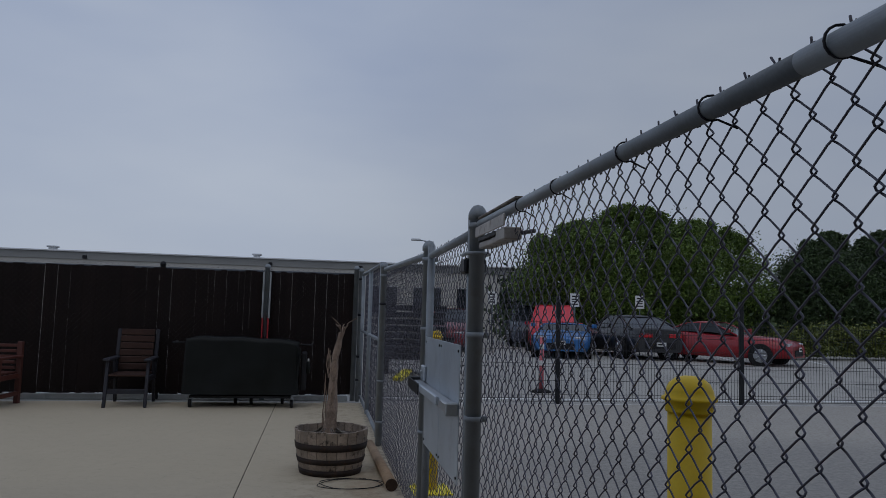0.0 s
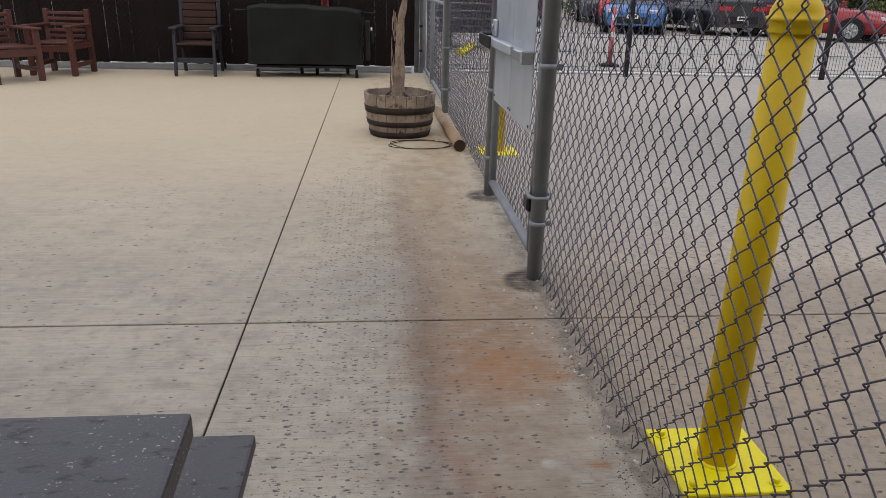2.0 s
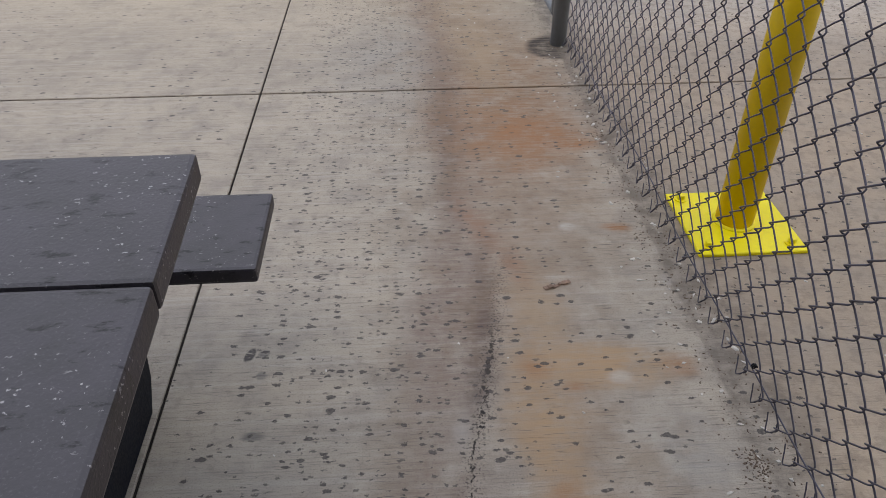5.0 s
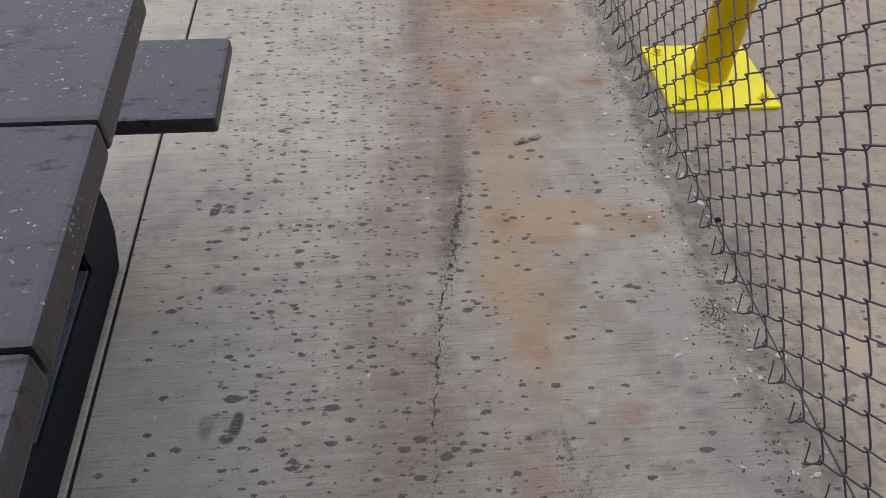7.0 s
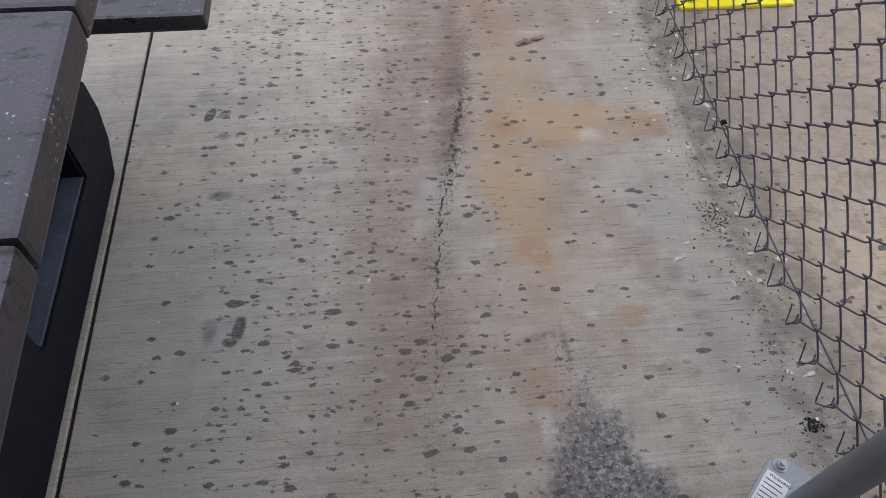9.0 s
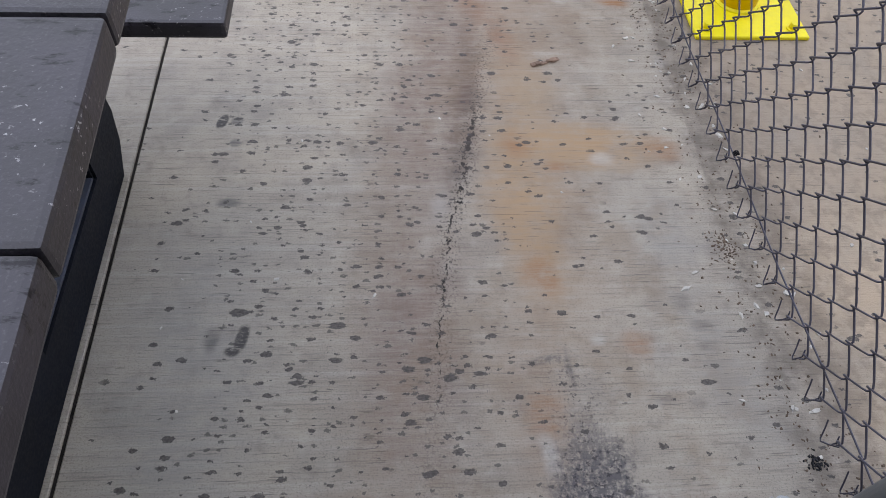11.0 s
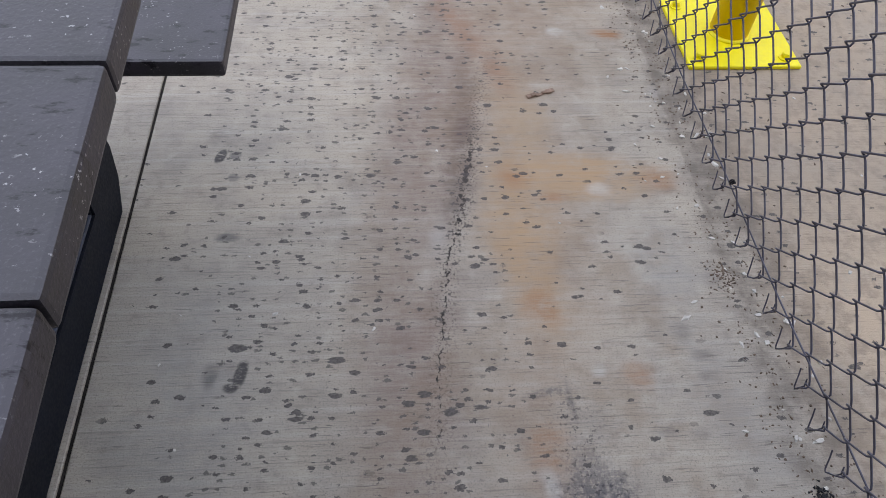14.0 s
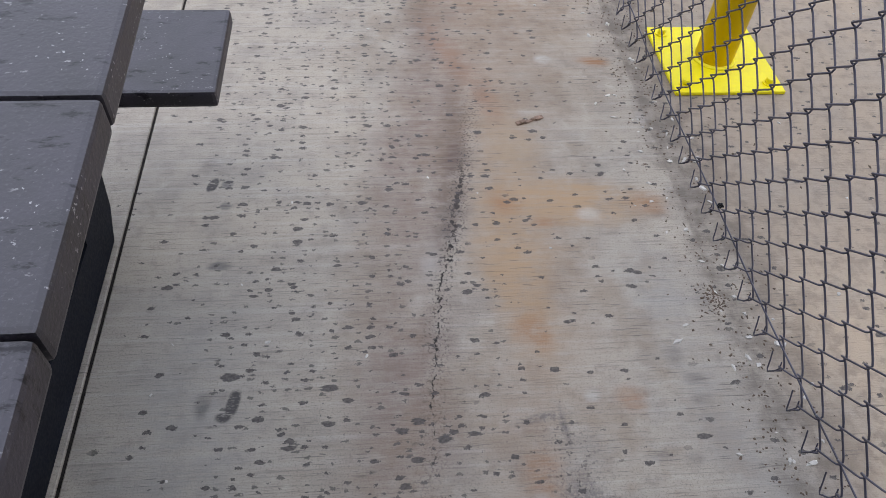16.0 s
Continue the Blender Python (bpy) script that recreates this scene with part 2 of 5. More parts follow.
def composite_board():
    """Charcoal recycled-plastic board with cloudy damp marks, drip marks and pale flecks."""
    k = Nodes("charcoal_recycled_board")
    v = k.place()
    warp = k.vec("ADD", v, k.vec("SCALE", k.noise(v, 45.0, 3.0, 0.6, True)))
    c = k.mix(k.step(k.noise(v, 14.0, 5.0), 0.3, 0.7), (0.0085, 0.0070, 0.0110), (0.0225, 0.0185, 0.0285))
    c = k.mix(k.math("MULTIPLY", k.step(k.noise(v, 420.0, 2.0), 0.55, 0.75), 0.35), c, (0.10, 0.10, 0.11))
    blotch = k.step(k.noise(k.vec("MULTIPLY", v, (1.0, 2.4, 1.0)), 23.0, 5.0, 0.68), 0.555, 0.66)
    c = k.mix(k.math("MULTIPLY", blotch, 0.9), c, (0.009, 0.008, 0.010))
    vor = k.n.new("ShaderNodeTexVoronoi")
    k.l.new(k.vec("ADD", v, k.vec("MULTIPLY", k.vec("SUBTRACT", k.noise(v, 160.0, 3.0, 0.7, True), (0.5, 0.5, 0.5)), (0.016, 0.008, 0.008))), vor.inputs["Vector"])
    vor.inputs["Scale"].default_value = 190.0
    sep = k.n.new("ShaderNodeSeparateColor")
    k.l.new(vor.outputs["Color"], sep.inputs["Color"])
    keep = k.math("MULTIPLY", k.step(sep.outputs["Red"], 0.50, 0.54), k.step(k.noise(v, 11.0, 4.0, 0.7), 0.46, 0.60))
    fleck = k.math("MULTIPLY", keep, k.step(k.math("ADD", vor.outputs["Distance"], k.math("MULTIPLY", k.noise(v, 300.0), 0.25)), 0.36, 0.29))
    c = k.mix(k.math("MULTIPLY", fleck, 0.8), c, (0.40, 0.39, 0.39))
    k.bump(k.math("ADD", k.noise(v, 260.0, 3.0), k.math("MULTIPLY", k.noise(v, 60.0, 4.0), 0.5)), 0.28, 0.002)
    k.put(k.bsdf.inputs["Specular IOR Level"], k.step(blotch, 0.0, 1.0, 0.88, 0.40))
    return k.done(c, k.step(blotch, 0.0, 1.0, 0.48, 0.36))


BOARD = composite_board()


SPLASHES = [
    (0.287, 1.881, 0.014), (0.316, 1.857, 0.010), (0.126, 1.910, 0.016), (0.286, 1.818, 0.011), (0.227, 1.781, 0.011), (0.184, 1.761, 0.008),
    (0.216, 2.096, 0.008), (0.187, 2.131, 0.009), (0.149, 2.072, 0.008), (0.298, 2.135, 0.008), (0.465, 1.781, 0.014), (0.426, 1.814, 0.012),
    (0.421, 1.750, 0.011), (0.401, 1.710, 0.011), (0.538, 1.855, 0.010), (0.512, 1.787, 0.009), (0.720, 1.886, 0.008), (0.781, 1.886, 0.008),
    (0.879, 1.761, 0.012), (0.857, 2.093, 0.010), (0.702, 1.989, 0.008), (0.551, 2.077, 0.007), (0.665, 2.233, 0.007), (0.681, 2.221, 0.007),
    (0.756, 1.789, 0.007), (0.407, 1.863, 0.009), (0.675, 2.243, 0.006),
]


def concrete():
    """Broom-finished slab: streaks, damp drip marks, rust and dirt stains at their places, one wandering crack."""
    k = Nodes("stained_broomed_concrete")
    p = k.place()
    sep = k.n.new("ShaderNodeSeparateXYZ")
    k.l.new(p, sep.inputs["Vector"])
    x, y = sep.outputs["X"], sep.outputs["Y"]
    flat = k.vec("MULTIPLY", p, (1, 1, 0))
    cloud = k.noise(flat, 1.1, 5.0)
    mott = k.noise(flat, 9.0, 6.0, 0.62)
    grain = k.noise(flat, 330.0, 3.0, 0.6)
    broom = k.noise(k.vec("MULTIPLY", p, (7.0, 210.0, 0)), 1.0, 5.0, 0.7)
    broom2 = k.noise(k.vec("MULTIPLY", p, (2.2, 60.0, 0)), 1.0, 3.0, 0.6)
    c = k.mix(k.step(cloud, 0.3, 0.7), (0.355, 0.318, 0.262), (0.465, 0.412, 0.330))
    c = k.mix(k.math("MULTIPLY", k.step(mott, 0.42, 0.72), 0.60), c, (0.245, 0.222, 0.195))
    c = k.mix(k.math("MULTIPLY", k.step(broom, 0.555, 0.63), 0.52), c, (0.18, 0.162, 0.14))
    c = k.mix(k.math("MULTIPLY", k.step(broom2, 0.48, 0.68), 0.34), c, (0.50, 0.465, 0.41))
    c = k.mix(k.math("MULTIPLY", k.step(grain, 0.53, 0.64), 0.45), c, (0.15, 0.135, 0.115))
    mid = k.noise(flat, 24.0, 5.0, 0.65)
    c = k.mix(k.math("MULTIPLY", k.step(mid, 0.52, 0.72), 0.45), c, (0.47, 0.435, 0.37))
    c = k.mix(k.math("MULTIPLY", k.step(mid, 0.46, 0.30), 0.45), c, (0.205, 0.18, 0.15))
    # warmer, cleaner concrete far from the table
    far = k.math("MULTIPLY", k.step(y, 3.0, 7.5), k.step(x, 1.12, 0.98))
    c = k.mix(k.math("MULTIPLY", far, 0.80), c, (0.52, 0.435, 0.300))
    # brown dirty concrete outside the fence
    c = k.mix(k.math("MULTIPLY", k.math("MULTIPLY", k.step(x, 1.0, 1.12), k.step(y, 5.5, 3.2)), k.step(k.noise(flat, 4.0, 6.0, 0.7), 0.30, 0.62, 0.35, 0.95)), c, (0.55, 0.425, 0.295))
    outer = k.math("MULTIPLY", k.step(x, 1.0, 1.12), k.step(y, 3.2, 5.0))
    c = k.mix(k.math("MULTIPLY", outer, 0.68), c, (0.385, 0.365, 0.332))
    c = k.mix(k.math("MULTIPLY", k.math("MULTIPLY", k.step(x, 1.03, 1.10), k.step(k.noise(flat, 26.0, 6.0, 0.7), 0.47, 0.62)), 0.42), c, (0.19, 0.15, 0.115))
    wob = k.vec("SUBTRACT", k.noise(flat, 6.0, 5.0, 0.6, True), (0.5, 0.5, 0.5))

    def blob(cx, cy, rx, ry, soft=0.6, wobble=0.16, turn=0.0):
        q = k.vec("ADD", k.vec("SUBTRACT", flat, (cx, cy, 0)), k.vec("MULTIPLY", wob, (wobble, wobble, 0)))
        if turn:
            rot = k.n.new("ShaderNodeVectorRotate")
            rot.rotation_type = "Z_AXIS"
            rot.inputs["Angle"].default_value = radians(-turn)
            k.l.new(q, rot.inputs["Vector"])
            q = rot.outputs["Vector"]
        return k.step(k.vec("LENGTH", k.vec("MULTIPLY", q, (1 / rx, 1 / ry, 0))), 1.0, 1.0 - soft)

    patchy = k.math("MULTIPLY", k.step(k.noise(flat, 13.0, 8.0, 0.75), 0.30, 0.58, 0.38, 1.0), k.step(k.noise(k.vec("MULTIPLY", p, (9.0, 85.0, 0)), 1.0, 5.0, 0.7), 0.36, 0.60, 0.60, 1.12))

    def lay(colour, amount, *blobs):
        nonlocal c
        m = blobs[0]
        for b in blobs[1:]:
            m = k.math("MAXIMUM", m, b)
        c = k.mix(k.math("MULTIPLY", k.math("MULTIPLY", m, patchy), amount), c, colour)

    # a broad grey-brown wash running along the slab, and a darker dirt streak in it
    lay((0.215, 0.155, 0.125), 0.80, blob(0.52, 4.1, 0.15, 2.4, 1.0, 0.16, 1.5), blob(0.47, 2.5, 0.15, 1.0, 1.0, 0.12, -8), blob(0.41, 1.85, 0.16, 0.55, 1.0, 0.14, -4))
    lay((0.120, 0.080, 0.064), 0.80, blob(0.53, 3.45, 0.085, 1.0, 1.0, 0.08, -3), blob(0.535, 2.45, 0.045, 0.5, 0.9, 0.05, -9))
    lay((0.265, 0.165, 0.098), 0.90, blob(0.74, 3.55, 0.42, 1.2, 0.9, 0.25))
    lay((0.285, 0.195, 0.135), 0.50, blob(0.66, 2.4, 0.20, 0.9, 0.9, 0.2), blob(0.60, 1.75, 0.12, 0.40, 1.0, 0.12))
    lay((0.33, 0.235, 0.145), 0.75, blob(0.66, 5.2, 0.30, 1.9, 0.9, 0.3), blob(0.80, 6.4, 0.25, 1.2, 0.9, 0.3))
    # cool grey tone close to the table and by the fence
    lay((0.300, 0.290, 0.265), 0.60, blob(0.06, 1.75, 0.20, 0.60, 0.9, 0.15), blob(0.88, 2.05, 0.13, 0.16, 0.9, 0.1), blob(0.33, 3.9, 0.35, 0.6, 0.9, 0.2))
    lay((0.300, 0.288, 0.262), 0.70, blob(0.93, 1.78, 0.11, 0.26, 0.9, 0.14, 8))
    # brown mottling over the walked strip
    c = k.mix(k.math("MULTIPLY", k.math("MULTIPLY", k.step(k.noise(flat, 7.0, 7.0, 0.7), 0.44, 0.66), k.math("MULTIPLY", k.step(x, 0.10, 0.45), k.step(x, 1.05, 0.80))), 0.42), c, (0.225, 0.160, 0.105))
    # rust
    rust, tan = (0.315, 0.160, 0.078), (0.405, 0.275, 0.160)
    lay(tan, 0.92, blob(0.76, 2.285, 0.26, 0.090, 0.7, 0.10, -3), blob(0.630, 2.10, 0.085, 0.30, 1.0, 0.10, 2))
    lay(tan, 0.45, blob(0.64, 2.30, 0.13, 0.60, 1.0, 0.16))
    lay(rust, 0.68, blob(0.63, 2.285, 0.060, 0.055, 1.0, 0.07), blob(0.925, 2.265, 0.075, 0.055, 1.0, 0.08), blob(0.70, 2.225, 0.045, 0.02, 1.0, 0.03), blob(0.632, 1.965, 0.055, 0.075, 1.0, 0.08, 15), blob(0.777, 1.838, 0.040, 0.040, 1.0, 0.05), blob(0.610, 1.72, 0.05, 0.06, 1.0, 0.06))
    lay(rust, 1.0, blob(0.76, 3.26, 0.30, 0.32, 1.0, 0.3, -20), blob(0.90, 3.20, 0.14, 0.07, 0.9, 0.08),
        blob(0.92, 2.76, 0.06, 0.03, 0.9, 0.04))
    lay((0.29, 0.165, 0.105), 0.62, blob(0.565, 2.79, 0.06, 0.26, 1.0, 0.10, 16), blob(0.63, 2.62, 0.05, 0.14, 1.0, 0.08, 10))
    lay((0.38, 0.29, 0.19), 0.50, blob(0.68, 2.45, 0.10, 0.16, 0.95, 0.1), blob(0.70, 3.9, 0.14, 0.45, 0.95, 0.2))
    # scrubbed pale marks
    lay((0.50, 0.48, 0.44), 0.65, blob(0.793, 2.767, 0.032, 0.024, 0.6, 0.03), blob(0.794, 2.247, 0.034, 0.022, 0.7, 0.03),
        blob(0.605, 1.655, 0.022, 0.055, 0.9, 0.04, 10), blob(0.98, 2.535, 0.025, 0.03, 0.8, 0.05), blob(0.715, 1.845, 0.022, 0.016, 0.9, 0.03))
    lay((0.47, 0.45, 0.41), 0.38, blob(0.472, 2.12, 0.045, 0.065, 1.0, 0.10))
    # black grime that widens toward the wall from a point, with a smear across its tip
    grit = k.step(k.noise(flat, 95.0, 6.0, 0.78), 0.36, 0.56, 0.05, 1.0)
    ragged = k.math("MULTIPLY", k.math("SUBTRACT", k.noise(flat, 14.0, 7.0, 0.72), 0.5), 0.17)
    drop = k.math("SUBTRACT", 1.775, y)
    side_a = k.step(k.math("ADD", k.math("SUBTRACT", x, k.math("SUBTRACT", 0.652, k.math("MULTIPLY", drop, 0.30))), ragged), -0.022, 0.030)
    side_b = k.step(k.math("ADD", k.math("SUBTRACT", k.math("ADD", 0.655, k.math("MULTIPLY", drop, 0.54)), x), ragged), -0.014, 0.022)
    wedge = k.math("MULTIPLY", k.math("MULTIPLY", side_a, side_b), k.math("MULTIPLY", k.step(drop, 0.0, 0.16), k.step(y, 1.15, 1.35)))
    smear = k.math("MULTIPLY", k.math("MAXIMUM", blob(0.625, 1.807, 0.075, 0.011, 1.0, 0.025, 8), blob(0.660, 1.79, 0.010, 0.055, 1.0, 0.03, 5)), 0.75)
    black = k.math("MAXIMUM", wedge, smear)
    c = k.mix(k.math("MULTIPLY", k.math("MULTIPLY", black, grit), 0.85), c, (0.078, 0.076, 0.086))
    fleck = k.math("MULTIPLY", k.math("MAXIMUM", wedge, k.math("MULTIPLY", blob(0.66, 1.72, 0.07, 0.15, 1.0, 0.08), 0.8)), k.step(k.noise(flat, 120.0, 3.0, 0.6), 0.56, 0.62))
    c = k.mix(k.math("MULTIPLY", fleck, 0.85), c, (0.040, 0.038, 0.042))
    lay((0.165, 0.152, 0.138), 0.60, blob(0.870, 1.909, 0.030, 0.028, 0.9, 0.05), blob(0.893, 1.867, 0.035, 0.020, 0.9, 0.05), blob(0.898, 1.826, 0.028, 0.014, 0.7, 0.03), blob(0.795, 1.730, 0.028, 0.016, 0.8, 0.03), blob(0.852, 1.722, 0.026, 0.020, 0.9, 0.03), blob(0.965, 2.02, 0.030, 0.05, 0.9, 0.06))
    for mark in (blob(0.049, 2.353, 0.012, 0.024, 0.35, 0.012, -20), blob(0.135, 1.862, 0.013, 0.031, 0.4, 0.030, -18), blob(0.120, 1.838, 0.015, 0.011, 0.5, 0.030)):
        c = k.mix(k.math("MULTIPLY", mark, k.step(k.noise(k.vec("MULTIPLY", p, (60.0, 130.0, 0)), 1.0, 5.0, 0.75), 0.36, 0.52, 0.15, 0.92)), c, (0.055, 0.053, 0.052))
    lay((0.14, 0.138, 0.13), 0.9, blob(0.079, 2.357, 0.016, 0.014, 0.5, 0.020), blob(0.083, 2.295, 0.014, 0.014, 0.5, 0.025), blob(0.085, 2.14, 0.030, 0.014, 0.7, 0.03),
        blob(0.085, 1.86, 0.016, 0.035, 0.9, 0.045))
    # rings of grime round the post feet
    lay((0.05, 0.042, 0.036), 0.95, blob(0.975, 3.97, 0.115, 0.14, 0.35, 0.05), blob(0.98, 5.25, 0.12, 0.15, 0.4, 0.05))
    # dirt gathered along the foot of the fence
    brim = k.math("ADD", x, k.math("MULTIPLY", k.math("SUBTRACT", k.noise(flat, 5.0, 4.0), 0.5), 0.018))
    margin = k.math("MULTIPLY", k.step(brim, 0.992, 0.998), k.math("MULTIPLY", k.step(y, 4.2, 3.9), k.step(y, 1.90, 2.25, 0.25, 1.0)))
    c = k.mix(k.math("MULTIPLY", margin, 0.48), c, (0.225, 0.195, 0.16))
    edge = k.math("MULTIPLY", k.step(x, 0.955, 1.005), k.step(x, 1.20, 1.06))
    edge = k.math("MULTIPLY", edge, k.step(k.noise(flat, 16.0, 5.0, 0.65), 0.36, 0.62))
    c = k.mix(k.math("MULTIPLY", edge, 0.62), c, (0.12, 0.10, 0.08))
    # outside: two broad darker grey patches on the drive
    lay((0.20, 0.195, 0.185), 0.60, blob(4.6, 6.7, 3.6, 2.4, 0.6, 0.8), blob(9.0, 6.6, 4.5, 2.6, 0.5, 0.8))

    # drip marks, wide along the broom lines
    def drops(scale, low, share, size, seed):
        q = k.vec("ADD", k.vec("MULTIPLY", p, (0.55, 1.0, 0.0)), (seed, seed * 0.7, 0))
        q = k.vec("ADD", q, k.vec("MULTIPLY", k.vec("SUBTRACT", k.noise(flat, 130.0, 4.0, 0.7, True), (0.5, 0.5, 0.5)), (0.014, 0.012, 0)))
        vor = k.n.new("ShaderNodeTexVoronoi")
        vor.voronoi_dimensions = "2D"
        k.l.new(q, vor.inputs["Vector"])
        vor.inputs["Scale"].default_value = scale
        col = k.n.new("ShaderNodeSeparateColor")
        k.l.new(vor.outputs["Color"], col.inputs["Color"])
        pick = k.step(k.math("MULTIPLY", col.outputs["Red"], share), 1 - low, 1.03 - low)
        radius = k.math("MULTIPLY", k.math("ADD", col.outputs["Green"], 0.35), size)
        return k.math("MULTIPLY", pick, k.step(k.math("SUBTRACT", vor.outputs["Distance"], radius), 0.008, -0.006))

    thick = k.math("ADD", k.step(x, 0.75, 0.45, 0.72, 1.0), k.math("MULTIPLY", k.math("SUBTRACT", k.noise(flat, 3.0, 2.0), 0.5), 0.5))
    near = k.math("MULTIPLY", k.step(y, 8.5, 5.0), k.step(x, -2.6, -1.2))
    under = k.step(x, -0.08, 0.16, 0.66, 1.0)
    thick = k.math("MULTIPLY", thick, k.math("MULTIPLY", near, under))
    d = k.math("MAXIMUM", drops(30.0, 0.42, thick, 0.125, 0.0), drops(52.0, 0.40, thick, 0.16, 3.3))
    # the largest splashes, each ragged where it ran along the broom lines
    fray = k.vec("MULTIPLY", k.vec("SUBTRACT", k.noise(k.vec("MULTIPLY", p, (45.0, 190.0, 0)), 1.0, 4.0, 0.7, True), (0.5, 0.5, 0.5)), (0.026, 0.008, 0))
    frayed = k.vec("ADD", flat, fray)
    for sx, sy, sr in SPLASHES:
        q = k.vec("LENGTH", k.vec("MULTIPLY", k.vec("SUBTRACT", frayed, (sx, sy, 0)), (1 / sr, 2.1 / sr, 0)))
        d = k.math("MAXIMUM", d, k.step(q, 1.05, 0.85))
    mottled = k.step(k.noise(flat, 210.0, 3.0, 0.6), 0.3, 0.7, 0.72, 1.0)
    c = k.mix(k.math("MULTIPLY", d, mottled), c, (0.050, 0.044, 0.038))
    speck = drops(95.0, 0.26, thick, 0.22, 7.7)
    c = k.mix(k.math("MULTIPLY", speck, 0.75), c, (0.08, 0.075, 0.07))
    # the crack
    line = k.math("ADD", k.math("MULTIPLY", k.math("SUBTRACT", y, 1.83), 0.125), 0.452)
    line = k.math("ADD", line, k.math("ADD", k.step(y, 2.09, 2.14, 0.0, 0.014), k.math("MULTIPLY", k.math("MAXIMUM", k.math("SUBTRACT", y, 2.13), 0.0), 0.08)))
    wand = k.math("ADD", k.math("MULTIPLY", k.math("SUBTRACT", k.noise(flat, 14.0, 2.0), 0.5), 0.030), k.math("MULTIPLY", k.math("SUBTRACT", k.noise(flat, 70.0, 3.0), 0.5), 0.024))
    off = k.math("ABSOLUTE", k.math("ADD", k.math("SUBTRACT", x, line), wand))
    wide = k.step(y, 2.06, 2.16, 0.0, 0.0030)
    crack = k.math("MULTIPLY", k.step(k.math("SUBTRACT", off, wide), 0.0022, 0.0006), k.math("MULTIPLY", k.step(y, 1.70, 1.78), k.step(y, 2.45, 2.32)))
    crack = k.math("MULTIPLY", crack, k.step(k.noise(flat, 55.0, 5.0, 0.7), 0.46, 0.52))
    c = k.mix(crack, c, (0.025, 0.022, 0.02))
    halo = k.math("MULTIPLY", k.step(off, 0.05, 0.0), k.math("MULTIPLY", k.step(y, 1.9, 2.2), k.step(y, 2.8, 2.4)))
    c = k.mix(k.math("MULTIPLY", k.math("MULTIPLY", halo, k.step(mott, 0.38, 0.62)), 0.45), c, (0.12, 0.095, 0.082))
    pit = k.math("MULTIPLY", k.step(off, 0.036, 0.004), k.step(k.noise(flat, 200.0, 3.0, 0.6), 0.54, 0.60))
    pit = k.math("MULTIPLY", pit, k.math("MULTIPLY", k.step(y, 1.55, 2.2, 0.25, 1.0), k.step(y, 2.8, 2.4)))
    c = k.mix(k.math("MULTIPLY", pit, 0.8), c, (0.05, 0.042, 0.036))
    dash = k.step(k.noise(k.vec("MULTIPLY", p, (13.0, 330.0, 0)), 1.0, 3.0, 0.6), 0.605, 0.66)
    dash = k.math("MULTIPLY", dash, k.step(k.noise(flat, 7.0, 4.0), 0.38, 0.58))
    c = k.mix(k.math("MULTIPLY", dash, 0.62), c, (0.10, 0.09, 0.078))
    h = k.math("ADD", k.math("MULTIPLY", broom, 0.6), k.math("MULTIPLY", grain, 0.5))
    h = k.math("SUBTRACT", h, k.math("MULTIPLY", crack, 2.0))
    k.bump(h, 0.55, 0.003)
    return k.done(c, k.step(d, 0.0, 1.0, 0.86, 0.55))


CONCRETE = concrete()


# ---- mesh helpers ----
def part(name, bm, material, parent=None, label=""):
    """Link a bmesh as one mesh object under a thing or a part."""
    me = bpy.data.meshes.new(name)
    bm.to_mesh(me)
    bm.free()
    return part_mesh(name, me, material, parent, label)


def part_mesh(name, me, material, parent=None, label=""):
    if material and not me.materials:
        me.materials.append(material)
    ob = new(name, me)
    ob.parent = parent
    if label:
        tagged(ob, label)
    return ob


def thing(name, m, label, category, group="", kind=""):
    ob = new(name)
    ob.empty_display_size = 0.1
    ob.matrix_basis = m
    return tagged(ob, label, category, group, kind)


def box(bm, x0, y0, z0, x1, y1, z1, bevel=0.0, m=None, segments=1):
    made = bmesh.ops.create_cube(bm, size=1.0)["verts"]
    for v in made:
        v.co = Vector((x0 if v.co.x < 0 else x1, y0 if v.co.y < 0 else y1, z0 if v.co.z < 0 else z1))
    if bevel:
        edges = list({e for v in made for e in v.link_edges})
        made = bmesh.ops.bevel(bm, geom=edges, offset=bevel, segments=segments, affect="EDGES", profile=0.6)["verts"]
    if m is not None:
        bmesh.ops.transform(bm, matrix=m, verts=made)
    return bm


def boxed(*a, **k):
    return box(bmesh.new(), *a, **k)


def rod(bm, a, b, r, sides=12, r2=None):
    """A capped round bar from a to b."""
    a, b = Vector(a), Vector(b)
    made = bmesh.ops.create_cone(bm, cap_ends=True, segments=sides, radius1=r, radius2=r if r2 is None else r2, depth=(b - a).length)["verts"]
    m = Matrix.Translation((a + b) / 2) @ (b - a).to_track_quat("Z", "Y").to_matrix().to_4x4()
    bmesh.ops.transform(bm, matrix=m, verts=made)
    for v in made:
        for f in v.link_faces:
            if len(f.verts) == 4:
                f.smooth = True
    return bm


def rodded(*a, **k):
    return rod(bmesh.new(), *a, **k)


